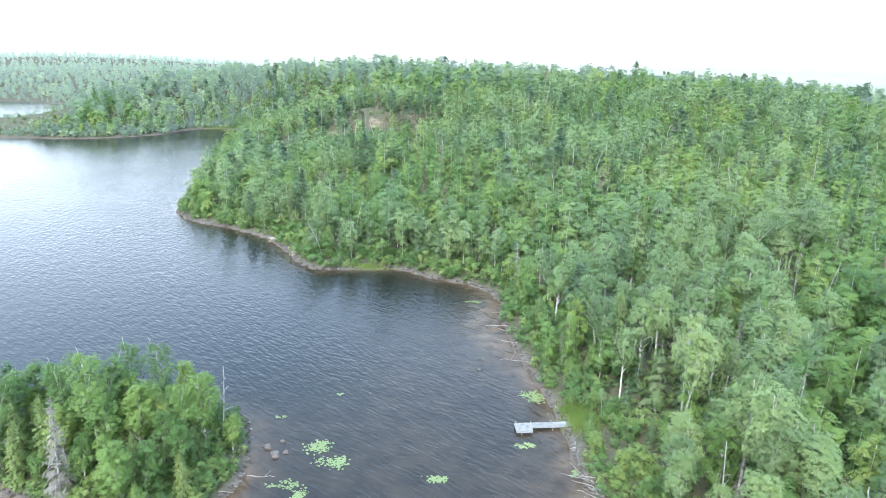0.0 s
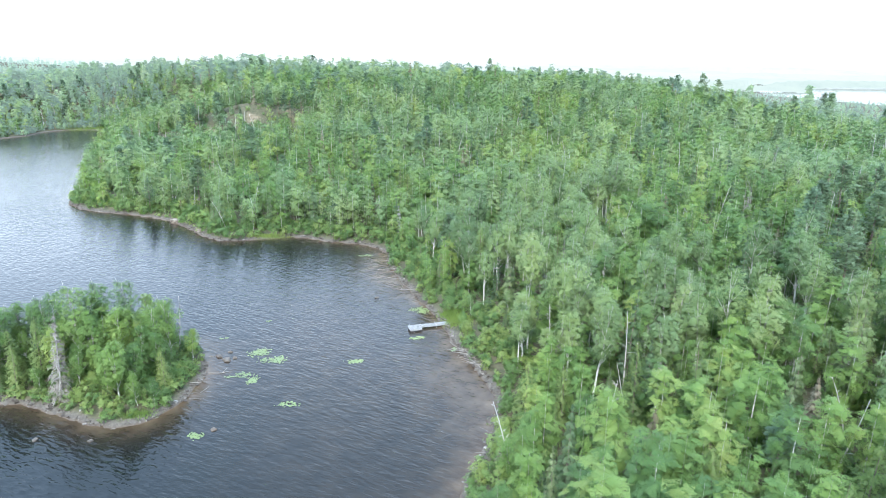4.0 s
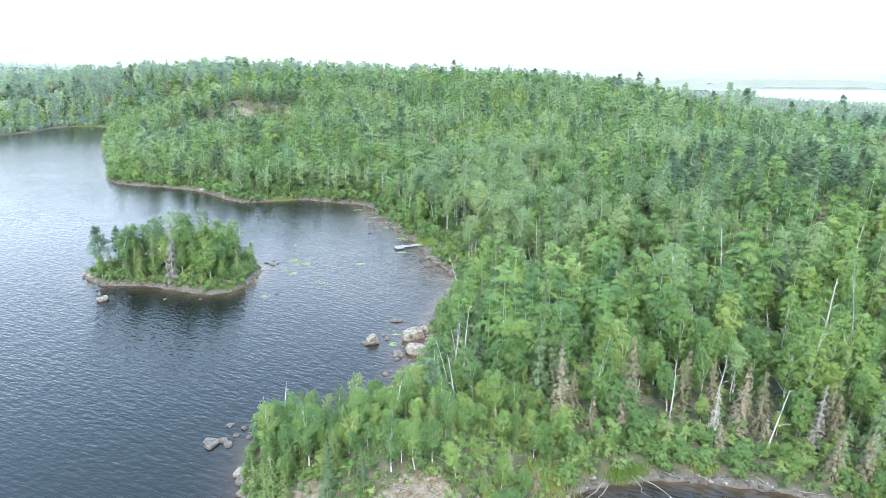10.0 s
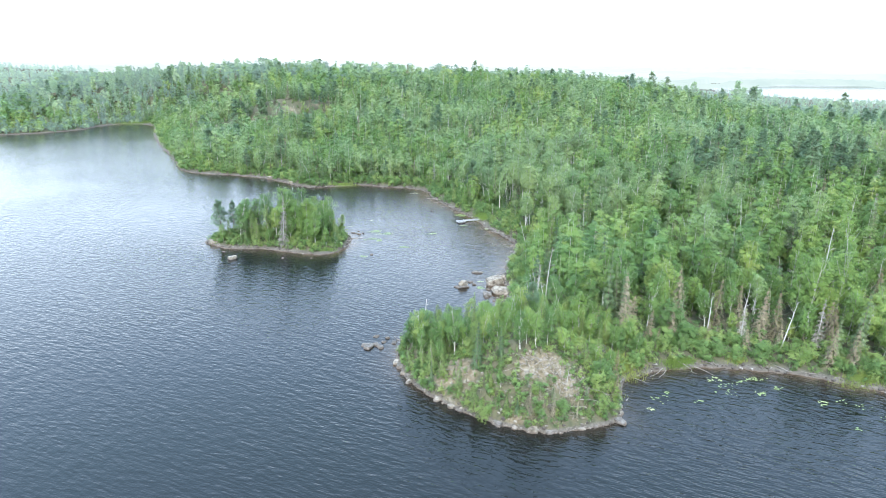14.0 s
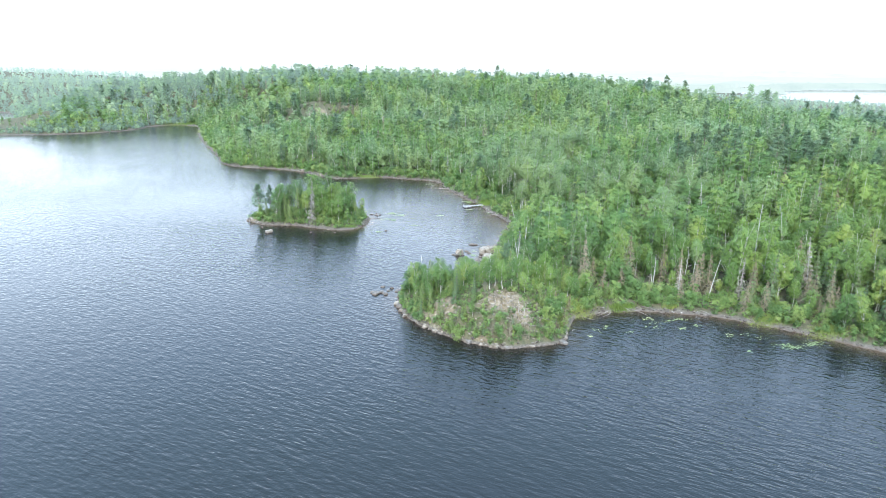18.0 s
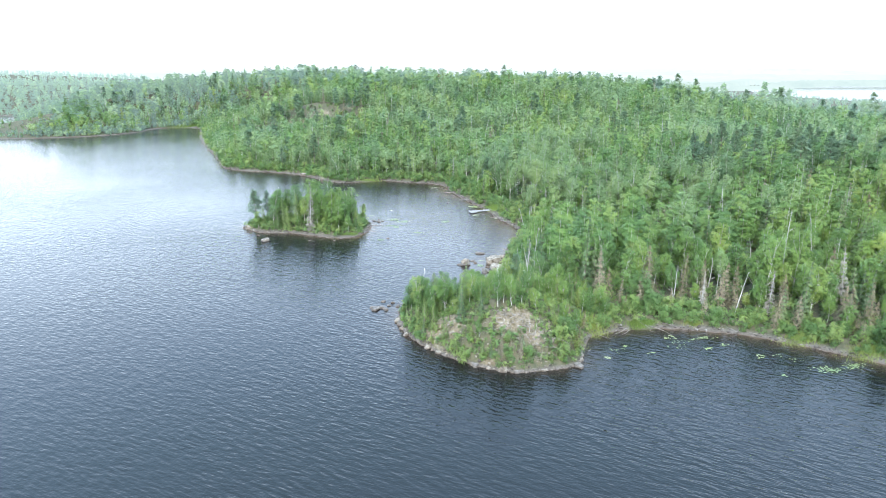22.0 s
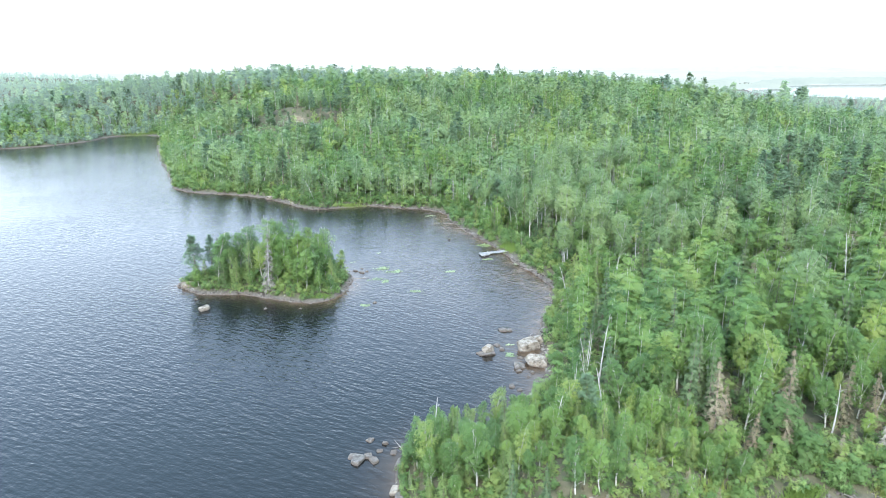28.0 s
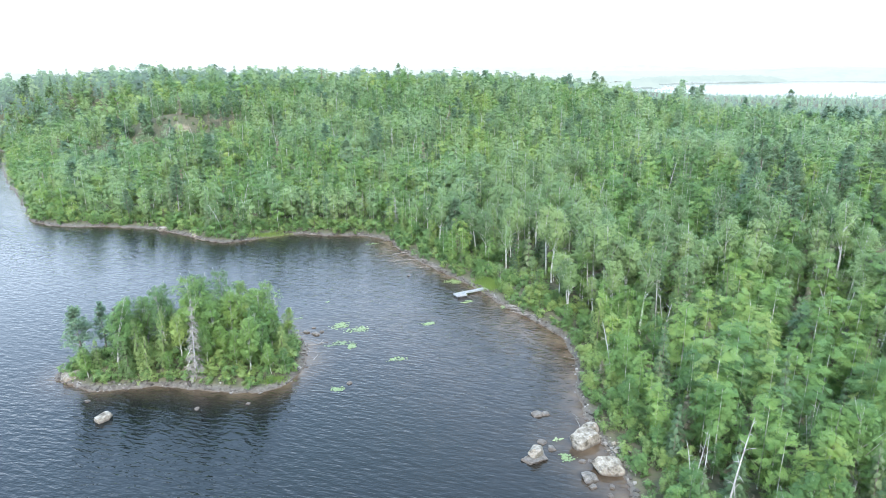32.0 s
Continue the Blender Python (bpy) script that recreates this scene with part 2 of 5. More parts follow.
def ground_material():
    m, nt, bsdf, out = shader("forest_floor_and_shore")
    geo = nt.nodes.new("ShaderNodeNewGeometry")
    sep = nt.nodes.new("ShaderNodeSeparateXYZ")
    nt.links.new(geo.outputs["Position"], sep.inputs[0])
    fine = noise_tex(nt, 0.9, 7, 0.65)
    floor = ramp(nt, fine, [(0.3, (0.032, 0.034, 0.018)), (0.46, (0.052, 0.056, 0.026)), (0.56, (0.085, 0.075, 0.042)), (0.66, (0.07, 0.078, 0.034)), (0.8, (0.14, 0.112, 0.08))])
    gravel = ramp(nt, noise_tex(nt, 2.6, 8, 0.7), [(0.3, (0.042, 0.037, 0.029)), (0.5, (0.085, 0.075, 0.06)), (0.72, (0.16, 0.147, 0.125))])
    rock = ramp(nt, noise_tex(nt, 0.8, 8, 0.7), [(0.34, (0.10, 0.08, 0.05)), (0.5, (0.155, 0.132, 0.09)), (0.64, (0.24, 0.22, 0.18))])
    bare = nt.nodes.new("ShaderNodeAttribute")
    bare.attribute_name = "bare"
    b = nt.nodes.new("ShaderNodeMapRange")
    b.inputs["From Min"].default_value, b.inputs["From Max"].default_value = 0.42, 0.62
    nt.links.new(math_node(nt, "ADD", math_node(nt, "MULTIPLY", bare.outputs["Fac"], 0.8), math_node(nt, "MULTIPLY", math_node(nt, "SUBTRACT", noise_tex(nt, 0.35, 5), 0.5), 0.9)), b.inputs["Value"])
    lichen = ramp(nt, noise_tex(nt, 1.7, 6, 0.7), [(0.36, (0.42, 0.46, 0.30)), (0.47, (0.78, 0.72, 0.58)), (0.56, (1.0, 0.97, 0.93)), (0.68, (1.28, 1.25, 1.22))])
    rock = mix_rgb(nt, 1.0, rock, lichen, "MULTIPLY")
    col = mix_rgb(nt, b.outputs[0], floor, rock)
    s = nt.nodes.new("ShaderNodeMapRange")
    s.inputs["From Min"].default_value, s.inputs["From Max"].default_value = 0.30, 0.5
    nt.links.new(math_node(nt, "ADD", sep.outputs["Z"], math_node(nt, "MULTIPLY", math_node(nt, "SUBTRACT", noise_tex(nt, 0.4, 4), 0.5), 0.5)), s.inputs["Value"])
    col = mix_rgb(nt, s.outputs[0], gravel, col)
    w = nt.nodes.new("ShaderNodeMapRange")
    w.inputs["From Min"].default_value, w.inputs["From Max"].default_value = -0.02, 0.16
    nt.links.new(sep.outputs["Z"], w.inputs["Value"])
    col = mix_rgb(nt, w.outputs[0], (0.085, 0.062, 0.043), col)
    nt.links.new(col, bsdf.inputs["Base Color"])
    bsdf.inputs["Roughness"].default_value = 0.95
    bump(nt, bsdf, fine, 0.8, 0.25)
    return m


def water_material():
    """Dark lake water: brown over the shallow bed, wind ripples of two lengths."""
    m, nt, bsdf, out = shader("lake_water")
    at = nt.nodes.new("ShaderNodeAttribute")
    at.attribute_name = "shallow"
    bed = ramp(nt, noise_tex(nt, 0.35, 5), [(0.35, (0.045, 0.030, 0.018)), (0.7, (0.105, 0.075, 0.048))])
    fac = math_node(nt, "MULTIPLY", math_node(nt, "POWER", at.outputs["Fac"], 1.6), 0.9)
    col = mix_rgb(nt, fac, (0.0055, 0.007, 0.007), bed)
    nt.links.new(col, bsdf.inputs["Base Color"])
    bsdf.inputs["Roughness"].default_value = 0.06
    bsdf.inputs["IOR"].default_value = 1.333
    ripple = noise_tex(nt, 2.0, 2, 0.5, (0.36, 1.0, 1.0), 38)
    swell = noise_tex(nt, 0.9, 1, 0.5, (0.4, 1.0, 1.0), 55)
    calm = ramp(nt, noise_tex(nt, 0.016, 3, 0.5), [(0.38, (0.55, 0.55, 0.55)), (0.62, (1, 1, 1))])
    h = math_node(nt, "MULTIPLY", math_node(nt, "ADD", ripple, math_node(nt, "MULTIPLY", swell, 0.9)), calm)
    bump(nt, bsdf, h, 1.0, 0.13)
    return m


GROUND = ground_material()
WATER = water_material()


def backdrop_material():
    """Distance: pale green hills, painted haze glow fading towards the sky's white."""
    m, nt, bsdf, out = shader("painted_haze_distance")
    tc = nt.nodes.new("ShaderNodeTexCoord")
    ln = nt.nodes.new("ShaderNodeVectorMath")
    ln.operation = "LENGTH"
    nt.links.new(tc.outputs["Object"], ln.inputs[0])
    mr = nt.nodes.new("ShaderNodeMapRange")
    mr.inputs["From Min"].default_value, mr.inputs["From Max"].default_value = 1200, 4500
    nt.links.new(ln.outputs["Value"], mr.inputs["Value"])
    # haze painted as colour: the glow gets paler with distance
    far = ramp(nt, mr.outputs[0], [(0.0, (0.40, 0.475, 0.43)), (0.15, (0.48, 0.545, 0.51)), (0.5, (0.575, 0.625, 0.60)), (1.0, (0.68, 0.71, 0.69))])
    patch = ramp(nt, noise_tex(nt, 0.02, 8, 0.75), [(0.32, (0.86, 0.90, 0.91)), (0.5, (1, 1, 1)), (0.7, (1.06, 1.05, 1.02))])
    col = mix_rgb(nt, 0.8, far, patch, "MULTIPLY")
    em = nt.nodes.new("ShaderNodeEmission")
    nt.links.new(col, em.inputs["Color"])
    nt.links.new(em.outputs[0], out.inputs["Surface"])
    return m


PAINTED_HAZE = backdrop_material()


def painted_haze_wood_material():
    """Distant woods: dark conifers and green broadleaves, with haze painted as glow, stronger with distance."""
    m = leaf_material("hazy_woods", [(0.0, (0.06, 0.11, 0.07)), (0.3, (0.085, 0.15, 0.085)), (0.42, (0.13, 0.225, 0.08)), (0.75, (0.19, 0.295, 0.11)), (1.0, (0.28, 0.35, 0.15))], 0.38, 0.6, 0.46, 5.0)
    nt = m.node_tree
    gaps = nt.nodes["Material Output"].inputs["Surface"].links[0].from_node
    leaves = gaps.inputs[2].links[0].from_socket
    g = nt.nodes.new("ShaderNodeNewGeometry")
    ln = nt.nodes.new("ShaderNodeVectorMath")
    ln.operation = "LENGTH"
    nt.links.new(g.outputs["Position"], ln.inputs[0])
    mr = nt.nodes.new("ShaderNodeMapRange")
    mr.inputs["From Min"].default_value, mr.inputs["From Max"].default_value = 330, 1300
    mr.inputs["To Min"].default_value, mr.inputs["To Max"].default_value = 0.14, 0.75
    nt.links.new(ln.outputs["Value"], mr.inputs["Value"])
    # painted haze: pale emission mixed into the leaves in place of air
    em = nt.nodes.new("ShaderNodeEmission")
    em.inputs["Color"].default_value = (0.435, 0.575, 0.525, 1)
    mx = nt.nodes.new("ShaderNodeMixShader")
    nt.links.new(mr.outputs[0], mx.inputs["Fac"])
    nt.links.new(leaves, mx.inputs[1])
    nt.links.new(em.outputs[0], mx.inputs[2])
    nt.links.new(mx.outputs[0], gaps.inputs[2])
    return m


PAINTED_HAZE_WOOD = painted_haze_wood_material()

# ---- plan of the shores, metres, water level is z = 0 ----
MAIN_SHORE = [(48.8, -46.2), (44.0, -39.6), (37.8, -33.1), (33.5, -29.0), (28.0, -25.6), (21.5, -22.8), (14.0, -22.0), (8.0, -23.2), (5.4, -26.0), (3.6, -29.8), (1.6, -32.6),
              (-4.0, -32.9), (-8.6, -32.5), (-13.5, -28.8), (-17.4, -23.8), (-20.4, -17.5), (-21.4, -11.8), (-20.2, -6.4), (-17.0, -3.8), (-11.0, -3.0), (-6.0, -0.8), (-0.5, 4.2), (3.0, 9.3),
              (4.6, 15.0), (6.5, 21.5), (9.5, 27.5), (13.5, 33.0), (17.2, 41.6), (16.8, 48.0), (15.2, 57.0), (15.2, 64.0), (14.5, 70.0), (12.8, 79.0), (11.2, 90.0),
              (10.6, 99.0), (11.4, 107.0), (7.0, 113.5), (-1.5, 117.2), (-9.0, 123.0), (-17.0, 121.6), (-24.0, 120.5), (-29.0, 124.2), (-33.5, 132.5), (-40.5, 143.0)]
POINT_SHORE = [(-52.8, 151.8), (-63.5, 156.6), (-72.6, 167.0), (-75.0, 182.0), (-80.5, 205.0), (-88.0, 232.0), (-95.0, 262.0), (-102.0, 295.0), (-107.0, 330.0), (-111.0, 352.0),
               (-120.0, 361.0), (-134.0, 362.0), (-143.0, 352.0), (-145.0, 334.0), (-156.0, 320.0), (-171.0, 309.0), (-196.0, 306.5), (-216.0, 306.5), (-250.0, 304.0), (-300.0, 310.0)]
OUTER = [(-330, 335), (-700, 330), (-1600, 500), (-1600, 1700), (1600, 1700), (1600, -300), (700, -420), (260, -260), (120, -140)]
ISLAND = [(-53.6, 59.6), (-50.8, 55.8), (-47.6, 52.7), (-41.6, 51.6), (-37.0, 49.0), (-33.0, 45.8), (-28.0, 43.4), (-23.8, 44.8), (-21.0, 49.6), (-19.6, 55.0), (-20.4, 60.6), (-22.0, 65.6),
          (-27.0, 67.6), (-35.0, 67.4), (-44.0, 66.6), (-51.0, 63.8)]
POND = [(-244, 380), (-252, 420), (-285, 505), (-380, 530), (-560, 480), (-470, 370), (-330, 350)]
FAR_LAKE = [(665, 830), (645, 740), (610, 590), (640, 490), (740, 390), (1250, 480), (1500, 800), (1450, 1350), (1120, 1350), (880, 1060), (740, 930)]


def rounded(pts, times=2):
    """Cut the corners of a closed outline (Chaikin), keeping it near its points."""
    p = np.array(pts, float)
    for _ in range(times):
        q = np.roll(p, -1, 0)
        p = np.stack([0.8 * p + 0.2 * q, 0.2 * p + 0.8 * q], 1).reshape(-1, 2)
    return p


def inside_distance(px, py, outline):
    """Distance to a closed outline, positive inside."""
    best = np.full(px.shape, 1e18)
    inside = np.zeros(px.shape, bool)
    nxt = np.roll(outline, -1, 0)
    for (ax, ay), (bx, by) in zip(outline, nxt):
        dx, dy = bx - ax, by - ay
        k = np.clip(((px - ax) * dx + (py - ay) * dy) / (dx * dx + dy * dy + 1e-12), 0, 1)
        best = np.minimum(best, (px - ax - k * dx) ** 2 + (py - ay - k * dy) ** 2)
        if ay != by:
            cross = ((ay > py) != (by > py)) & (px < dx * (py - ay) / dy + ax)
            inside ^= cross
    return np.where(inside, 1, -1) * np.sqrt(best)


MAIN_OUTLINE = rounded(MAIN_SHORE + POINT_SHORE + OUTER, 1)
ISLAND_OUTLINE = rounded(ISLAND, 2)
POND_OUTLINE, LAKE_OUTLINE = rounded(POND, 2), rounded(FAR_LAKE, 2)


def wobble(x, y, size, seed):
    """Cheap smooth noise from crossed sines, about -1 to 1."""
    a = np.sin(x / size * 1.7 + seed) + np.sin(y / size * 1.9 + seed * 2.3) + np.sin((x + y) / size * 1.1 + seed * 0.7) + np.sin((x - 0.6 * y) / size * 2.7 + seed * 1.9)
    return a / 4


def shore_distance(x, y):
    x, y = np.asarray(x, float), np.asarray(y, float)
    d = inside_distance(x, y, MAIN_OUTLINE)
    d = np.minimum(d, -inside_distance(x, y, POND_OUTLINE))
    d = np.minimum(d, -inside_distance(x, y, LAKE_OUTLINE))
    d = np.maximum(d, inside_distance(x, y, ISLAND_OUTLINE))
    return d + 0.35 * wobble(x, y, 1.6, 3.0)


def step(a, b, v):
    k = np.clip((v - a) / (b - a), 0, 1)
    return k * k * (3 - 2 * k)


def hill(x, y, cx, cy, height, sx, sy):
    return height * np.exp(-((x - cx) / sx) ** 2 - ((y - cy) / sy) ** 2)


def height_at(x, y, d=None):
    x, y = np.asarray(x, float), np.asarray(y, float)
    d = shore_distance(x, y) if d is None else d
    land = 0.62 * step(-0.45, 0.95, d) - 0.15 + 1.0 * hill(x, y, -6, -20, 1, 17, 15) * step(-0.1, 0.7, d) + 0.5 * step(1.2, 3.5, d) + 6.5 * step(3, 90, d) * (1 - 0.8 * step(180, 420, x))
    rise = hill(x, y, -40, 430, 21.5, 190, 120) + hill(x, y, 150, 330, 13, 110, 110) + hill(x, y, -340, 720, 13, 240, 110) + hill(x, y, -560, 1000, 23, 350, 140) + hill(x, y, -42, 281, 8.5, 55, 19) + hill(x, y, 95, 40, 3, 40, 50)
    rise = rise * step(0, 70, d) + 0.8 * wobble(x, y, 14, 1.0) * step(4, 30, d)
    knob = (hill(x, y, -6, -21, 4.2, 9, 7.5) + hill(x, y, 1, -17, 1.5, 8, 6)) * step(0, 5, d)
    isle = hill(x, y, -36, 57, 1.1, 12, 7) * step(0, 5, d)
    bed = np.maximum(d * (0.22 + 0.9 * hill(x, y, -8, -20, 1, 17, 14)), -2.6) - 0.1
    return np.where(d > 0, land + rise + knob + isle, bed)


def bare_at(x, y):
    """How bare of growth the rock is, 0 to 1."""
    b = hill(x, y, -6.6, -25.4, 0.85, 2.8, 1.7) + hill(x, y, -3.6, -28.2, 0.78, 1.8, 2.8) + hill(x, y, -15.4, -21, 0.8, 2.4, 4) + hill(x, y, -10, -30.3, 0.6, 3.4, 1.3) + hill(x, y, -76, 262, 0.85, 6, 5) + hill(x, y, -61, 266, 0.8, 6, 6) + hill(x, y, -45, 264, 0.9, 7, 5) + hill(x, y, -28, 267, 0.85, 6, 6) + hill(x, y, -12, 272, 0.8, 6, 5)
    b = b + hill(x, y, 76, 33, 1.2, 4, 9) + hill(x, y, 37, 60, 1.0, 4, 3) + hill(x, y, 22, 25, 1.0, 2.5, 2.2) + hill(x, y, 19, 6, 0.8, 2, 3)
    b = b + 0.4 * hill(x, y, -8, -22, 1, 16, 12)
    return np.clip(b, 0, 1.2)


# ---- mesh tools ----
def quad_mesh(name, v, f, materials=(), slots=None, smooth=False, tones=None, extra=None, normals=None):
    me = bpy.data.meshes.new(name)
    v, f = np.asarray(v, np.float32), np.asarray(f, np.int32)
    me.vertices.add(len(v))
    me.vertices.foreach_set("co", v.ravel())
    me.loops.add(f.size)
    me.loops.foreach_set("vertex_index", f.ravel())
    me.polygons.add(len(f))
    me.polygons.foreach_set("loop_start", np.arange(0, f.size, f.shape[1], dtype=np.int32))
    for m in materials:
        me.materials.append(m)
    if slots is not None:
        me.polygons.foreach_set("material_index", np.asarray(slots, np.int32))
    me.polygons.foreach_set("use_smooth", np.full(len(f), smooth))
    me.update(calc_edges=True)
    for key, values in (("tone", tones), *(extra or {}).items()):
        if values is not None:
            at = me.attributes.new(key, "FLOAT", "POINT")
            at.data.foreach_set("value", np.asarray(values, np.float32))
    if normals is not None:
        me.normals_split_custom_set_from_vertices(np.asarray(normals, np.float32))
    return me


def part(name, shape, material, parent, label=""):
    """One mesh object under a thing or a part. shape: a bmesh, a mesh, or (verts, quads)."""
    if isinstance(shape, bpy.types.Mesh):
        me = shape
    elif isinstance(shape, tuple):
        me = quad_mesh(name, *shape, (material,))
    else:
        me = bpy.data.meshes.new(name)
        shape.to_mesh(me)
        shape.free()
        me.materials.append(material)
    ob = new(name, me)
    ob.parent = parent
    return tagged(ob, label)


def thing(name, label, category, m=None, group=""):
    ob = new(name)
    ob.empty_display_size = 0.2
    if m is not None:
        ob.matrix_basis = m
    return tagged(ob, label, category, group)


# ---- ground, water, distance ----
def axis(stretches):
    out = []
    for a, b, s in stretches:
        out.extend(np.arange(a, b, s))
    return np.array(out + [stretches[-1][1]], float)


GX = axis([(-4900, -1500, 850), (-1500, -500, 100), (-500, -270, 14), (-270, -130, 4), (-130, -62, 4), (-62, 60, 0.85), (60, 150, 3.5), (150, 420, 10), (420, 1500, 60), (1500, 4900, 850)])
GY = axis([(-4900, -900, 1000), (-900, -120, 130), (-120, -56, 4), (-56, 72, 0.85), (72, 180, 2.2), (180, 420, 4), (420, 720, 15), (720, 1500, 60), (1500, 4900, 850)])
gx, gy = (a.ravel() for a in np.meshgrid(GX, GY))
g_shore = shore_distance(gx, gy)
g_height = height_at(gx, gy, g_shore)
nx, ny = len(GX), len(GY)
cell = (np.arange(ny - 1)[:, None] * nx + np.arange(nx - 1)[None, :]).ravel()
cells = np.stack([cell, cell + 1, cell + nx + 1, cell + nx], 1)
tagged(new("ground", quad_mesh("ground", np.stack([gx, gy, g_height], 1), cells, (GROUND,), smooth=True, extra={"bare": bare_at(gx, gy)})),
       "forest floor with brown gravel shore and bare rock patches", "ground", kind="structure")
shallow = np.exp(-np.maximum(-g_shore, 0) / 2.6) * (1 - 0.85 * hill(gx, gy, -8, -24, 1, 17, 14)) + hill(gx, gy, 9, 96, 0.7, 6, 14) + hill(gx, gy, 12, 46, 0.5, 6, 12) + hill(gx, gy, 1, 14, 0.4, 4, 7) + hill(gx, gy, -3, 58, 0.5, 17, 46)
wet_cells = cells[(g_shore[cells] < 6).any(1)]
tagged(new("water", quad_mesh("water", np.stack([gx, gy, np.zeros_like(gx)], 1), wet_cells, (WATER,), smooth=True, extra={"shallow": shallow})),
       "dark blue-grey lake water with small wind ripples", "lake", kind="structure")

turn = np.radians(np.arange(0, 360, 0.5))
radii = np.array([1590, 1596, 1630, 1690, 1740, 1748, 1800, 2200, 2207, 2600, 3100, 3110, 3800, 4300, 4800.0])
lift = np.array([-1, 11, 13, 8, 6, 20, 22, 12, 28, 30, 20, 38, 44, 46, 52.0])
ta, ra = np.meshgrid(turn, np.arange(len(radii)))
rr = radii[ra] + 60 * np.sin(ta * 7 + ra * 0.9) * (radii[ra] / 1600)
near_in = 1590 - 570 * np.where((ta < radians(38)) | (ta > radians(300)), 1, 0) * np.clip((radians(38) - np.where(ta > 4, ta - 2 * math.pi, ta)) / radians(3), 0, 1)
rr = np.where(ra <= 5, 1750 - (1750 - rr) * (1750 - near_in) / 160, rr)
zz = lift[ra] + np.where(lift[ra] > 0, 1, 0) * (5 * np.sin(ta * 11 + ra * 1.7) + 4 * np.sin(ta * 23 + ra * 2.9) + 1.2 * np.sin(ta * 97 + ra) + 1.0 * np.sin(ta * 171 + 2 * ra)) * np.clip(radii[ra] / 2600, 0.35, 1)
bv = np.stack([rr * np.sin(ta) - 20, rr * np.cos(ta) - 40, zz], -1).reshape(-1, 3)
n_t = len(turn)
bf = [(r * n_t + i, r * n_t + (i + 1) % n_t, (r + 1) * n_t + (i + 1) % n_t, (r + 1) * n_t + i) for r in range(len(radii) - 1) for i in range(n_t)]
tagged(new("backdrop_hills", quad_mesh("backdrop_hills", bv, bf, (PAINTED_HAZE,), smooth=True)), "pale wooded hills with white haze painted in", "distant hills", kind="structure")


def headland(x, y, long, wide, tall, turn_):
    """A low wooded point or island far out, haze painted into its glow."""
    u, w = np.meshgrid(np.linspace(-1, 1, 49), np.linspace(-1, 1, 7))
    k = np.clip(1 - u ** 4 - 0.9 * w ** 2, 0, 1)
    z = -0.5 + tall * np.sqrt(k) * (1 + 0.12 * np.sin(u * 31 + w * 7) + 0.10 * np.sin(u * 67 + 1.3))
    v = np.stack([u * long, w * wide, z], -1).reshape(-1, 3)
    f = [(r * 49 + i, r * 49 + i + 1, (r + 1) * 49 + i + 1, (r + 1) * 49 + i) for r in range(6) for i in range(48)]
    ob = new("backdrop_headland", quad_mesh("backdrop_headland", v, f, (PAINTED_HAZE,), smooth=True))
    ob.matrix_basis = pose(x, y, 0, 0, 0, turn_)
    tagged(ob, "pale wooded point in the far lake, haze painted in", "distant headland", kind="structure")


headland(1010, 985, 190, 40, 14, -12)
headland(1400, 1010, 150, 40, 15, -20)
headland(700, 850, 60, 18, 10, -10)


# ---- trees: shapes as (verts, quads) ----
def tube(points, radii_, sides=6):
    p = np.array(points, float)
    v, f = [], []
    for i, (c, r) in enumerate(zip(p, radii_)):
        way = p[min(i + 1, len(p) - 1)] - p[max(i - 1, 0)]
        way = way / (np.linalg.norm(way) + 1e-9)
        side = np.cross(way, (0.31, 0.95, 0.05))
        side = side / (np.linalg.norm(side) + 1e-9)
        up = np.cross(way, side)
        for k in range(sides):
            a = 2 * math.pi * k / sides
            v.append(c + r * (math.cos(a) * side + math.sin(a) * up))
    for i in range(len(p) - 1):
        for k in range(sides):
            a, b = i * sides + k, i * sides + (k + 1) % sides
            f.append((a, b, b + sides, a + sides))
    return np.array(v), np.array(f)


def merge(shapes):
    vs, fs, n = [], [], 0
    for v, f in shapes:
        vs.append(v)
        fs.append(f + n)
        n += len(v)
    return np.concatenate(vs), np.concatenate(fs)


def sprays(rng, centres, normals, size, long=1.25, soft=None):
    """A small pointed spray of leaves at each centre, facing its normal; soft: the way the bough as a whole faces."""
    n = len(centres)
    nn = normals / (np.linalg.norm(normals, axis=1, keepdims=True) + 1e-9)
    a = np.cross(nn, rng.normal(size=(n, 3)))
    a /= np.linalg.norm(a, axis=1, keepdims=True) + 1e-9
    b = np.cross(nn, a)
    s = (size * rng.uniform(0.6, 1.35, n))[:, None] if np.isscalar(size) else size[:, None]
    j = lambda: rng.uniform(0.45, 0.85, (n, 1))
    v = np.stack([centres - a * s * long * j(), centres + a * s * j() * 0.6 + b * s * j(), centres + a * s * j() * 0.6 - b * s * j()], 1)
    soft = nn if soft is None else soft / (np.linalg.norm(soft, axis=1, keepdims=True) + 1e-9)
    return v.reshape(-1, 3), np.arange(3 * n).reshape(n, 3)[:, [0, 2, 1]], np.repeat(soft, 3, 0)


def halved(f):
    """Quads as pairs of triangles."""
    return np.concatenate([f[:, [0, 1, 2]], f[:, [0, 2, 3]]]) if f.shape[1] == 4 else f


def ball_points(rng, n):
    p = rng.normal(size=(n, 3))
    return p / (np.linalg.norm(p, axis=1, keepdims=True) + 1e-9)


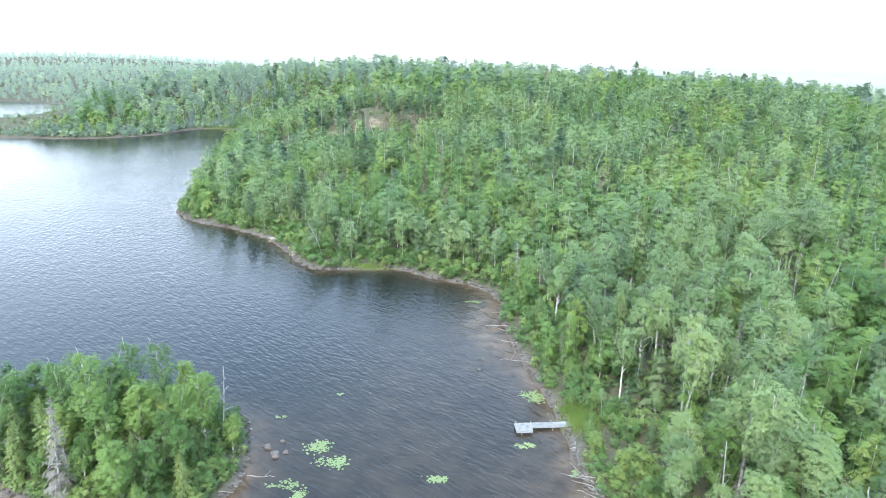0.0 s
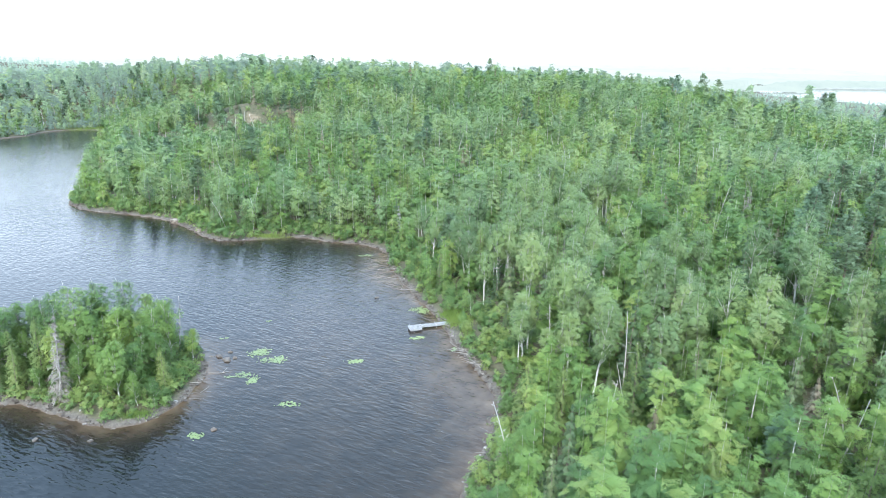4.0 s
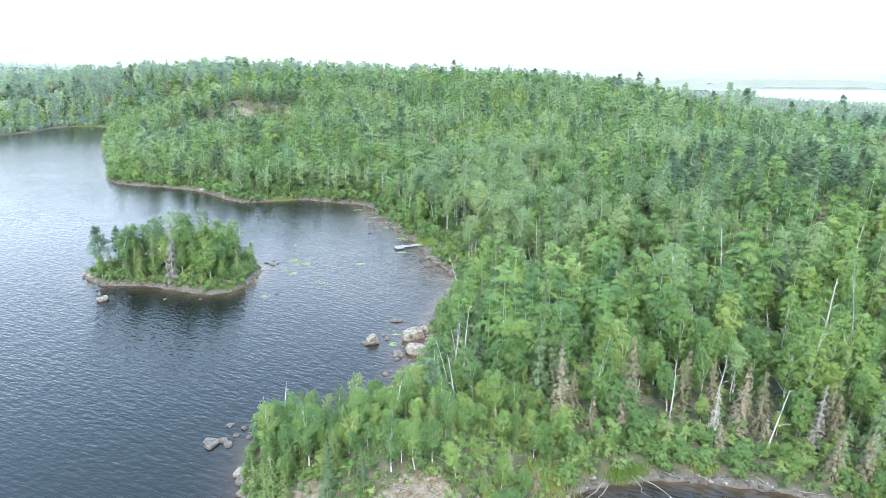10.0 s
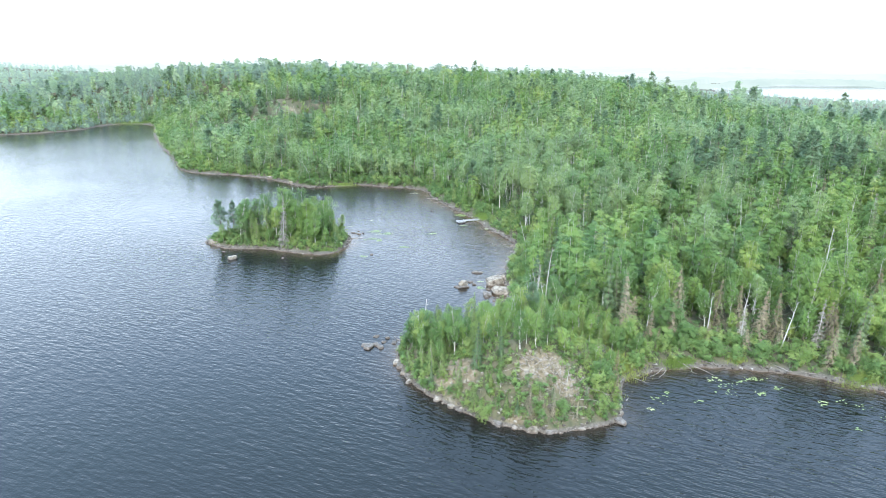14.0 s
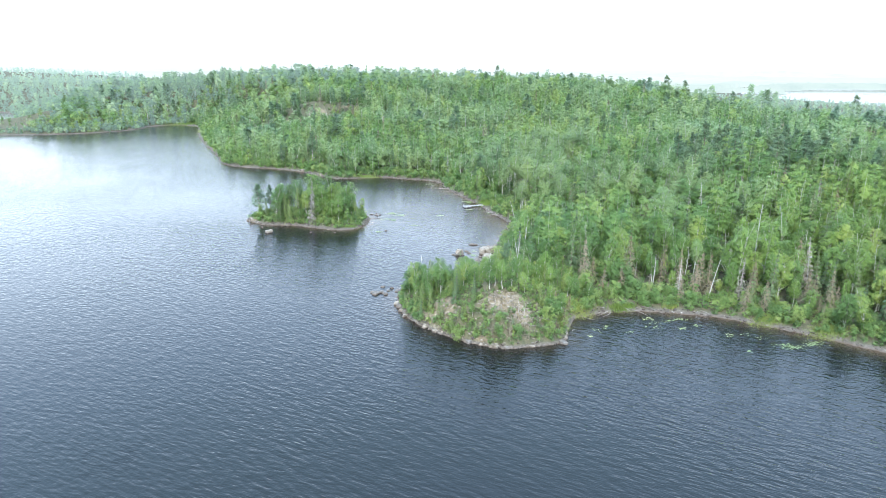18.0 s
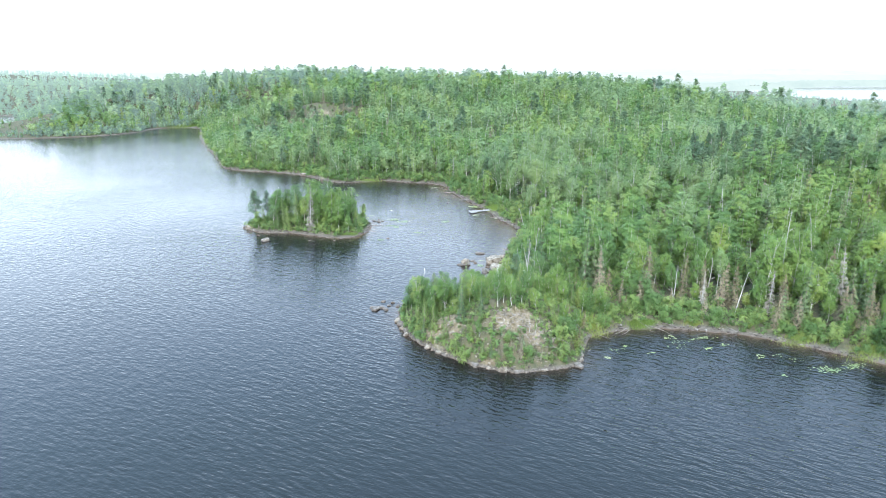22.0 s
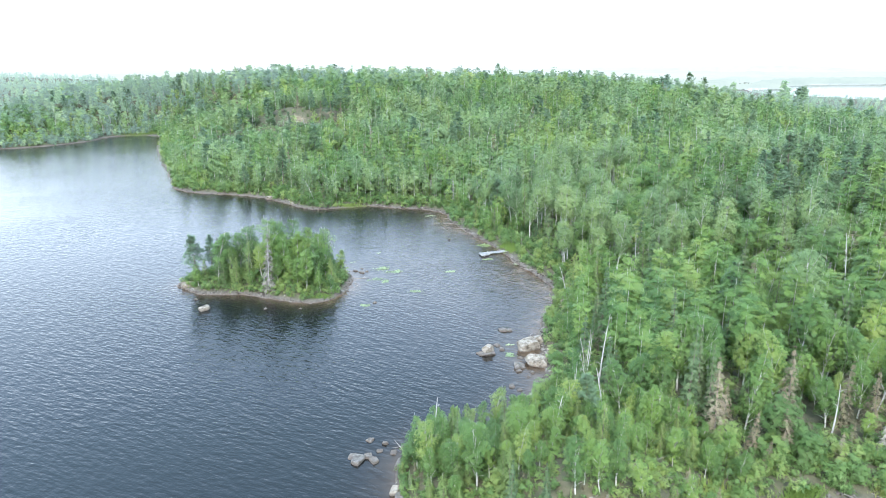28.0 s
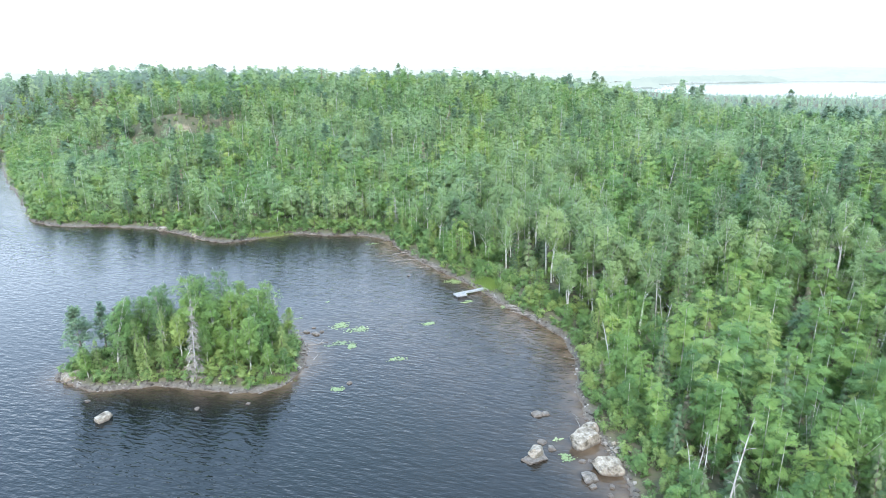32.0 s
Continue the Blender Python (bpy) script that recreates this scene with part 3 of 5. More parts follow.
def leafy_tree(seed, tall, wide, bare_stem, n, size, clumps=16, limbs=5, stem=0.13, lean=0.5, top=0.92):
    """A broadleaf tree: bent stem, limbs that rise to lumps of leaf sprays with gaps between them."""
    rng = np.random.default_rng(seed)
    bend = rng.normal(0, lean, 2)
    zs = np.linspace(-0.3, tall * 0.95, 6)
    path = [(bend[0] * (z / tall) ** 2 + rng.normal(0, 0.06), bend[1] * (z / tall) ** 2 + rng.normal(0, 0.06), z) for z in zs]
    wood = [tube(path, stem * (1 - 0.85 * np.linspace(0, 1, 6)), 5)]
    z0 = tall * bare_stem
    mid = (tall + z0) / 2
    cv, cn, cs, lumps = [], [], [], []
    heart = np.array([bend[0] * 0.5, bend[1] * 0.5, mid - 0.15 * (tall - z0)])
    for i in range(clumps):
        u = (i + rng.uniform(0, 1)) / clumps
        z = z0 + (tall - z0) * (0.05 + 0.87 * u)
        prof = math.sin(math.pi * min(1, 0.2 + (top - 0.2) * u ** 1.15)) ** 0.65
        a = i * 2.4 + rng.uniform(-0.6, 0.6)
        r = wide * prof * rng.uniform(0.22, 0.82)
        k = z / tall
        lumps.append((np.array([bend[0] * k * k + r * math.cos(a), bend[1] * k * k + r * math.sin(a), z]), wide * rng.uniform(0.26, 0.44) * (0.65 + 0.45 * prof)))
    per = max(1, n // clumps)
    for c, r in lumps:
        d = ball_points(rng, per)
        d[:, 2] = d[:, 2] * 0.9 + 0.15
        far = rng.uniform(0.35, 1.0, (per, 1)) ** 0.6
        p = c + d * r * far * np.array((1.08, 1.08, 0.95)) + rng.normal(0, 0.05 * wide, (per, 3))
        p[:, 2] -= 0.25 * r * rng.uniform(0, 1, per) * (d[:, 2] < 0.1)
        out = p - heart
        out = out / (np.linalg.norm(out, axis=1, keepdims=True) + 1e-9)
        cv.append(p)
        cs.append(0.55 * d + 0.9 * out + np.array([0, 0, 0.45]))
        cn.append(cs[-1] + rng.normal(0, 0.42, (per, 3)))
    for i in range(limbs):
        c, r = lumps[(i * 3 + 1) % clumps]
        z = max(z0 * 0.75, c[2] - 1.5 - rng.uniform(0, 1.5))
        k = z / tall
        start = np.array([bend[0] * k * k, bend[1] * k * k, z])
        tip = c + (c - heart) * rng.uniform(0.05, 0.3)
        wood.append(tube([start, (start + c) / 2 + (0, 0, -0.15), tip], [stem * 0.45, stem * 0.32, stem * 0.1], 3))
    return merge(wood), sprays(rng, np.concatenate(cv), np.concatenate(cn), size, 1.25, np.concatenate(cs))


def cone_tree(seed, tall, wide, bare_stem, n, size, droop=0.35, stem=0.11, power=0.9, gaps=0.25, twigs=0, layer=0.65):
    """A conifer: whorls of drooping boughs of needle sprays, narrowing to a pointed tip."""
    rng = np.random.default_rng(seed)
    wood = [tube([(0, 0, -0.3), (0.04, 0.02, tall * 0.5), (rng.normal(0, 0.08), rng.normal(0, 0.08), tall)], [stem, stem * 0.6, 0.012], 5)]
    u = rng.uniform(0, 1, n) ** 1.35
    whorl = np.round(u * tall * 1.15) / (tall * 1.15) + rng.normal(0, 0.012, n)
    u = np.clip(layer * whorl + (1 - layer) * u, 0, 0.995)
    z = tall * (bare_stem + (1 - bare_stem) * u)
    a = rng.uniform(0, 2 * math.pi, n)
    a = a + 0.3 * np.sin(a * 5 + np.round(u * tall * 1.15) * 1.9)
    reach = wide * (1 - u) ** power * (1 - gaps * rng.uniform(0, 1, n)) * (1 + 0.22 * np.sin(a * 3 + u * 17))
    k = np.sqrt(rng.uniform(0.12, 1, n))
    c = np.stack([np.cos(a) * reach * k, np.sin(a) * reach * k, z - droop * reach * k], 1)
    nrm = np.stack([np.cos(a) * 0.55, np.sin(a) * 0.55, np.full(n, 0.8)], 1) + rng.normal(0, 0.35, (n, 3))
    for i in range(twigs):
        b = rng.uniform(0, 2 * math.pi)
        t = (i + 0.5) / twigs
        zz_, l = tall * (0.12 + 0.8 * t), wide * (1 - t) ** power * rng.uniform(0.6, 1.1)
        wood.append(tube([(0, 0, zz_), (math.cos(b) * l * 0.5, math.sin(b) * l * 0.5, zz_ - 0.1 * l), (math.cos(b) * l, math.sin(b) * l, zz_ - droop * 1.3 * l)], [0.035, 0.025, 0.01], 3))
    soft = np.stack([np.cos(a) * 0.8, np.sin(a) * 0.8, 0.5 + 0.7 * layer * np.sin(u * tall * 7.2)], 1)
    return merge(wood), sprays(rng, c, nrm, size * (0.55 + 0.6 * (1 - u)), 1.5, soft + rng.normal(0, 0.12, (n, 3)))


def pine_tree_shape(seed, tall, wide, n, size):
    """A tall white pine: bare lower stem, flat uneven shelves of needles, ragged top."""
    rng = np.random.default_rng(seed)
    wood = [tube([(0, 0, -0.3), (0.1, 0, tall * 0.5), (rng.normal(0, 0.25), rng.normal(0, 0.25), tall * 0.97)], [0.2, 0.14, 0.03], 6)]
    shelves = 18
    cv, cn = [], []
    for i in range(shelves):
        t = (i + rng.uniform(0, 0.6)) / shelves
        z = tall * (0.34 + 0.66 * t)
        b = i * 2.3 + rng.uniform(-0.6, 0.6)
        l = wide * (1 - t) ** 0.65 * rng.uniform(0.5, 1.1) + 0.35
        m = max(2, int(n / shelves))
        k = rng.uniform(0.3, 1.05, m)
        w = rng.normal(0, 0.55, m)
        cv.append(np.stack([np.cos(b + w) * l * k, np.sin(b + w) * l * k, z + 0.22 * l * k + rng.normal(0, 0.32, m)], 1))
        cn.append(np.array([0, 0, 1.0]) + rng.normal(0, 0.45, (m, 3)))
        wood.append(tube([(0, 0, z - 0.2), (math.cos(b) * l * 0.9, math.sin(b) * l * 0.9, z + 0.18 * l)], [0.06, 0.02], 3))
    return merge(wood), sprays(rng, np.concatenate(cv), np.concatenate(cn), size, 1.4)


def snag_shape(seed, tall, branches, spread, stem=0.14, droop=0.0):
    """A dead tree: bare broken stem, and bare branches that fork once."""
    rng = np.random.default_rng(seed)
    bend = rng.normal(0, 0.5, 2)
    stem_shape = tube([(bend[0] * k * k, bend[1] * k * k, tall * k - 0.3 * (k == 0)) for k in np.linspace(0, 1, 6)], stem * (1 - 0.75 * np.linspace(0, 1, 6)), 6)
    out = []
    for i in range(branches):
        k = 0.3 + 0.68 * (i + rng.uniform(0, 1)) / branches
        a = i * 2.4 + rng.uniform(-0.5, 0.5)
        l = spread * (1.25 - k) * rng.uniform(0.5, 1.2)
        s = np.array([bend[0] * k * k, bend[1] * k * k, tall * k])
        d = np.array([math.cos(a), math.sin(a), 0.55 - droop + rng.normal(0, 0.2)])
        e = s + d * l
        out.append(merge([tube([s, s + d * l * 0.5 + (0, 0, 0.1), e], [stem * 0.32, stem * 0.22, 0.012], 3),
                          tube([s + d * l * 0.5, s + d * l * 0.8 + rng.normal(0, 0.25 * l, 3)], [stem * 0.18, 0.01], 3)]))
    return stem_shape, out


KINDS = {}


def kind_of_tree(key, label, category, leaf, bark, near, far):
    """Meshes of a kind: detailed for single trees, light ones for the joined forest."""
    KINDS[key] = dict(label=label, category=category, leaf=leaf, bark=bark, far=far,
                      near=[(quad_mesh(key + "_trunk", *w, (bark,), smooth=True), quad_mesh(key + "_crown", c[0], c[1], (leaf,), smooth=True, normals=c[2])) for w, c in near])


V = range(5)


def slim(shape, sides=3):
    """A light stem and the same crown, for the joined forest."""
    tall = shape[0][0][:, 2].max()
    return tube([(0, 0, -0.3), (0.05, 0.03, tall * 0.5), (0, 0, tall * 0.95)], [0.085, 0.06, 0.02], sides), shape[1]


kind_of_tree("birch_tree", "paper birch with yellow-green rounded crown and white trunk", "tree", BIRCH_LEAF, WHITE_BARK,
             [leafy_tree(10 + i, 7.6 + 0.7 * i, 1.7 + 0.1 * i, 0.2 + 0.05 * (i % 3), 1300, 0.345, 32, 11) for i in V],
             [slim(leafy_tree(20 + i, 9.0, 2.1, 0.1, 190, 0.76, 19, 0)) for i in V] + [slim(leafy_tree(25 + i, 8.6, 2.6, 0.15, 60, 1.45, 10, 0)) for i in V])
kind_of_tree("aspen_tree", "tall aspen with grey-green domed crown on a bare white trunk", "tree", ASPEN_LEAF, WHITE_BARK,
             [leafy_tree(30 + i, 9.8 + 0.8 * i, 1.85 + 0.12 * i, 0.44 + 0.05 * (i % 2), 1220, 0.345, 26, 10, 0.16) for i in V],
             [slim(leafy_tree(40 + i, 10.2, 2.2, 0.22, 180, 0.78, 18, 0)) for i in V] + [slim(leafy_tree(45 + i, 9.6, 2.8, 0.2, 60, 1.5, 9, 0)) for i in V])
kind_of_tree("cedar_tree", "dense olive-green conical cedar with foliage down to the ground", "tree", CEDAR_LEAF, GREY_BARK,
             [cone_tree(50 + i, 6.6 + 0.9 * i, 2.1 + 0.1 * i, 0.02, 1350, 0.34, 0.3, 0.12, 0.48, 0.5, 0, 0.2) for i in V],
             [slim(cone_tree(60 + i, 8.8, 1.8, 0.04, 130, 0.92, 0.3, 0.12, 0.5, 0.45, 0, 0.1)) for i in V] + [slim(cone_tree(65 + i, 8.8, 1.8, 0.05, 60, 1.35, 0.3, 0.12, 0.5, 0.45, 0, 0.1)) for i in V])
kind_of_tree("spruce_tree", "dark green narrow spruce with drooping boughs", "tree", SPRUCE_LEAF, GREY_BARK,
             [cone_tree(70 + i, 6.8 + 1.0 * i, 1.65, 0.04, 1200, 0.32, 0.42, 0.11, 0.85, 0.35) for i in V],
             [slim(cone_tree(80 + i, 10.0, 1.6, 0.08, 130, 0.95)) for i in V] + [slim(cone_tree(85 + i, 10.0, 1.6, 0.08, 60, 1.4)) for i in V])
kind_of_tree("pine_tree", "tall dark white pine with layered ragged boughs", "tree", PINE_LEAF, GREY_BARK,
             [pine_tree_shape(90 + i, 11.0 + i, 2.9, 1100, 0.5) for i in range(3)],
             [slim(pine_tree_shape(95 + i, 10.5 + 0.6 * i, 2.8, 180, 1.1)) for i in V] + [slim(pine_tree_shape(100 + i, 10.5 + 0.5 * i, 2.7, 95, 1.45)) for i in V])
kind_of_tree("dying_spruce", "dying spruce with sparse grey-brown needles", "tree", BROWN_LEAF, GREY_BARK,
             [cone_tree(110 + i, 5.8 + 0.9 * i, 1.85, 0.04, 1000, 0.29, 0.5, 0.1, 0.8, 0.45, 16, 0.4) for i in range(4)],
             [slim(cone_tree(120 + i, 9.0, 1.4, 0.08, 100, 0.85, 0.5)) for i in V] + [slim(cone_tree(125 + i, 9.0, 1.4, 0.08, 60, 1.25, 0.5)) for i in V])
kind_of_tree("shrub", "leafy green shoreline shrub with several stems", "shrub", SHRUB_LEAF, GREY_BARK,
             [leafy_tree(130 + i, 2.4 + 0.4 * i, 1.6, 0.02, 620, 0.27, 16, 4, 0.05, 0.2) for i in V],
             [slim(leafy_tree(140 + i, 2.6, 1.7, 0.02, 28, 1.0, 7, 0, 0.04, 0.2)) for i in V] * 2)
SNAGS = [snag_shape(150 + i, 6.8 + 1.2 * i, 3 + 2 * i, 1.35, 0.11) for i in range(4)]
SNAG_MESHES = [(quad_mesh("snag_trunk", *s, (DEAD_WOOD,), smooth=True), [quad_mesh("branch", *q, (DEAD_WOOD,)) for q in b]) for s, b in SNAGS]
GREY_SPRUCE = [cone_tree(160 + i, 8.0 + 1.0 * i, 1.35, 0.12, 330, 0.46, 0.7, 0.11, 0.8, 0.6, 22) for i in range(3)]
GREY_MESHES = [(quad_mesh("bare_trunk", *s, (DEAD_WOOD,), smooth=True), [quad_mesh("twigs", b[0], b[1], (TWIG_GREY,))]) for s, b in GREY_SPRUCE]
COUNT = {}


def plant(rng, key, x, y, z, scale=1.0):
    """A single tree as a thing with its trunk and crown."""
    info = KINDS[key]
    COUNT[key] = COUNT.get(key, 0) + 1
    trunk, crown = info["near"][rng.integers(len(info["near"]))]
    s = scale * rng.uniform(0.82, 1.14)
    wide = 1.06 if key in ("birch_tree", "aspen_tree") else 1.0
    root = thing(key, info["label"], info["category"], Matrix.LocRotScale((x, y, z - 0.05), Euler((rng.normal(0, 0.035), rng.normal(0, 0.035), rng.uniform(0, 6.28))), (s * wide * rng.uniform(0.9, 1.1), s * wide * rng.uniform(0.9, 1.1), s)), group=key.replace("_", " ") + "s of the shore")
    part("trunk", trunk, None, root)
    part("crown", crown, None, root)
    return root


def plant_dead(rng, x, y, z, scale=1.0, grey=False):
    key = "dead_spruce" if grey else "dead_tree"
    COUNT[key] = COUNT.get(key, 0) + 1
    a, b = (GREY_MESHES if grey else SNAG_MESHES)[rng.integers(3 if grey else 4)]
    tilt = 0.04 if grey else 0.13
    root = thing(key, "bare grey dead spruce with drooping twigs" if grey else "bleached dead standing tree with bare broken branches", "dead tree",
                 Matrix.LocRotScale((x, y, z - 0.1), Euler((rng.normal(0, tilt), rng.normal(0, tilt), rng.uniform(0, 6.28))), (scale,) * 3), group="dead trees")
    part("trunk", a, None, root)
    for q in b:
        part("crown" if grey else "branch", q, None, root, "bare grey drooping twigs" if grey else "")


FOREST = {}


def stuff_tree(rng, key, x, y, z, scale, far=False, hazy=False):
    """Adds a light tree to the joined forest of its kind."""
    (wv, wf), (cv, cf, cn) = KINDS[key]["far"][rng.integers(5) + (5 if far else 0)]
    a, s, w = rng.uniform(0, 6.28), scale * rng.uniform(0.82, 1.2), rng.uniform(0.9, 1.12)
    m = np.array([[math.cos(a) * s * w, -math.sin(a) * s * w, 0], [math.sin(a) * s * w, math.cos(a) * s * w, 0], [0, 0, s]])
    spin = np.array([[math.cos(a), -math.sin(a), 0], [math.sin(a), math.cos(a), 0], [0, 0, 1]])
    store = FOREST.setdefault("hazy_woods" if hazy else key, dict(v=[], f=[], m=[], t=[], q=[], n=0))
    tone = rng.uniform(0, 0.999)
    if hazy:
        tone = 0.22 * tone if key in ("pine_tree", "spruce_tree") else 0.34 + 0.6 * tone
    for v, f, slot, q in ((wv, wf, 1, wv * (1, 1, 0) + (0.001, 0, 0.01)), (cv, cf, 0, cn)):
        if slot and (hazy or far):
            continue
        store["v"].append(v @ m.T + (x, y, z))
        store["q"].append(q @ spin.T)
        f = halved(f)
        store["f"].append(f + store["n"])
        store["m"].append(np.full(len(f), slot))
        store["t"].append(np.full(len(v), tone))
        store["n"] += len(v)


def lone_snag(rng, x, y, z):
    """A bleached dead stem in the joined wood."""
    t = rng.uniform(7, 12.5)
    v, f = tube([(0, 0, -0.2), (rng.normal(0, 0.2), rng.normal(0, 0.2), t * 0.6), (rng.normal(0, 0.7), rng.normal(0, 0.7), t)], [0.12, 0.09, 0.04], 4)
    store = FOREST.setdefault("snag", dict(v=[], f=[], m=[], t=[], q=[], n=0))
    store["v"].append(v + (x, y, z))
    store["f"].append(f + store["n"])
    store["m"].append(np.zeros(len(f)))
    store["t"].append(np.zeros(len(v)))
    store["n"] += len(v)


def mixed(rng, x, y, d):
    """Which kind grows at a place: aspen and birch, spruce along wet shores, pines on the ridge."""
    patch = wobble(np.array(x), np.array(y), 26, 5.0) + 0.5 * wobble(np.array(x), np.array(y), 9, 8.0)
    ridge = max(0.0, 1 - abs(y - 415) / 70) if y > 250 else 0.0
    r = rng.uniform()
    if r < (0.006 if y < 150 else 0.03) + 0.09 * ridge + (0.012 if 190 < x < 290 and 220 < y < 400 else 0):
        return "pine_tree"
    if r < (0.14 if y < 130 else 0.07) + 0.14 * (patch < -0.3) * (y < 190) + 0.17 * ridge:
        return "spruce_tree" if rng.uniform() < 0.75 else "dying_spruce"
    if r < 0.22:
        return "cedar_tree"
    return "aspen_tree" if patch + rng.normal(0, 0.35) > 0.7 - 0.4 * (y > 45) - 0.22 * (y > 80) else "birch_tree"


def grow():
    rng = np.random.default_rng(7)
    for spacing, r0, r1 in ((3.0, 0, 190), (4.0, 190, 360), (5.6, 360, 560), (8.0, 560, 800), (12.0, 800, 1350)):
        xs = np.arange(-900, 860, spacing)
        ys = np.arange(-60, 1200, spacing)
        px, py = (a.ravel() for a in np.meshgrid(xs, ys))
        px = px + rng.uniform(-0.46, 0.46, px.size) * spacing
        py = py + rng.uniform(-0.46, 0.46, py.size) * spacing
        r = np.hypot(px + 10, py + 30)
        bearing = np.degrees(np.arctan2(px + 25, py + 55))
        shore_side = (px < -85) & (py < 470)
        r = np.where(shore_side & (r > 190), 250, r)
        ok = (r >= r0) & (r < r1) & (bearing > -42) & ((bearing < 66) | ((py > -60) & (px < 85) & (py < 30)))
        ok &= ~((py > 490) & (px > -170) & (px < 320)) & ((r < 700) | ((bearing > 15) & (r < 1000)) | (bearing < -14))
        px, py = px[ok], py[ok]
        d = shore_distance(px, py)
        h = height_at(px, py, d)
        bare = bare_at(px, py)
        for x, y, dd, z, b in zip(px, py, d, h, bare):
            if dd < 2.2 or rng.uniform() < b * 1.1:
                continue
            if x < 12 and y < -12 and x > -25:
                continue
            if -56 < x < -17 and 40 < y < 70:
                continue
            if dd < 5 and r0 == 0 and rng.uniform() < 0.4:
                continue
            key = mixed(rng, x, y, dd)
            if 17.5 < x < 23 and -21 < y < -12 and rng.uniform() < 0.8:
                continue
            if -36 < y < 0 and x > 8 and dd < 13:
                if r0 == 0 and dd < 9 and rng.uniform() < 0.16:
                    plant_dead(rng, x, y, z, rng.uniform(0.5, 0.85), True)
                    continue
                key = ("dying_spruce", "spruce_tree", "birch_tree")[int(rng.choice(3, p=(0.62, 0.18, 0.20)))]
            if -85 < x < 0 and 256 < y < 280:
                if rng.uniform() < 0.3:
                    continue
                key = ("dying_spruce", "pine_tree")[rng.integers(2)] if rng.uniform() < 0.35 else key
            if (x - 98) ** 2 + (y - 48) ** 2 < 900 and rng.uniform() < 0.14:
                key = "pine_tree"
            grow_up = (0.66 + 0.34 * min(1, dd / 12)) * (rng.uniform(0.86, 1.16) if rng.uniform() < 0.68 else rng.uniform(0.5, 0.82))
            if y > 230 and key == "pine_tree":
                grow_up *= 1.2 if x > 190 else 0.82
            if x < -200 and y < 400:
                grow_up *= 0.36
            if -85 < x < -5 and 240 < y < 262:
                grow_up *= 0.6
            if ((x - 20) / 7) ** 2 + ((y - 62) / 9) ** 2 < 1:
                if rng.uniform() < 0.7:
                    continue
                grow_up *= 0.6
            if x < 7 and y < 12:
                grow_up *= 0.75
            if x > 330 or (x > 240 and key != "pine_tree"):
                grow_up *= 0.72 if x < 330 else 0.5
            if r0 == 0 and rng.uniform() < 0.075:
                plant_dead(rng, x, y, z, rng.uniform(0.65, 1.12), rng.uniform() < 0.2)
            elif r0 == 0 and COUNT.get(key, 0) < {"birch_tree": 205, "spruce_tree": 240}.get(key, 280):
                plant(rng, key, x, y, z, grow_up)
            else:
                if r0 == 190 and x < -150 and rng.uniform() < 0.3:
                    continue
                leafy = key in ("birch_tree", "aspen_tree")
                up = grow_up * (1, 1, 1.1, 0.95, 0.85)[(r0 > 0) + (r0 > 300) + (r0 > 500) + (r0 > 700)] * (1.18 if leafy and r0 and x > -200 else 1)
                # trees beyond roughly 390 m get the leaves with painted haze
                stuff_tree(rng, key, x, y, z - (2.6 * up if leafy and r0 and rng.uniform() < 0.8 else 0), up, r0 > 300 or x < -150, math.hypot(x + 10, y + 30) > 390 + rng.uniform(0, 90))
                if r0 == 190 and x > -190 and rng.uniform() < 0.04:
                    lone_snag(rng, x + 1.8, y - 1.0, z)


grow()


def side_wood():
    """The same wood carried on beyond the sides of the walk."""
    rng = np.random.default_rng(8)
    px, py = (a.ravel() for a in np.meshgrid(np.arange(40, 330, 7.0), np.arange(-200, 120, 7.0)))
    px, py = px + rng.uniform(-3, 3, px.size), py + rng.uniform(-3, 3, py.size)
    bearing = np.degrees(np.arctan2(px + 25, py + 55))
    ok = (bearing >= 66) & ~((py > -60) & (px < 85) & (py < 30))
    px, py = px[ok], py[ok]
    d = shore_distance(px, py)
    for x, y, dd, z in zip(px, py, d, height_at(px, py, d)):
        if dd > 2:
            stuff_tree(rng, ("birch_tree", "aspen_tree", "spruce_tree")[rng.integers(3)], x, y, z, 1.15, True)


side_wood()


def grow_islet():
    """The small island: cedars and birches, a pine at one end, one grey dead spruce."""
    rng = np.random.default_rng(11)
    for i in range(900):
        x, y = rng.uniform(-53, -20), rng.uniform(44, 67)
        d = float(inside_distance(np.array(x), np.array(y), ISLAND_OUTLINE))
        if d < 1.3 or any((x - a) ** 2 + (y - b) ** 2 < 3.5 for a, b in ISLE_SPOTS):
            continue
        ISLE_SPOTS.append((x, y))
        z = float(height_at(np.array(x), np.array(y)))
        if d < 3.4:
            plant(rng, ("shrub", "cedar_tree", "shrub", "birch_tree")[rng.integers(4)], x, y, z, rng.uniform(0.42, 0.72))
        else:
            key = ("birch_tree", "birch_tree", "cedar_tree", "birch_tree", "birch_tree")[rng.integers(5)]
            plant(rng, key, x, y, z, rng.uniform(0.62, 0.95) if key == "cedar_tree" else rng.uniform(0.72, 1.1))


ISLE_SPOTS = [(-35.6, 50.6), (-35.4, 49.4), (-36.6, 50.4), (-49.3, 59.5), (-46.8, 61.5)]
grow_islet()
_rng = np.random.default_rng(12)
plant_dead(_rng, -35.6, 50.4, 0.6, 1.25, True)
plant_dead(_rng, -44.6, 57.5, 1.5, 1.0, True)
plant_dead(_rng, -24.2, 62.5, 1.0, 0.85)
plant(_rng, "pine_tree", -49.3, 59.5, 0.9, 0.84)
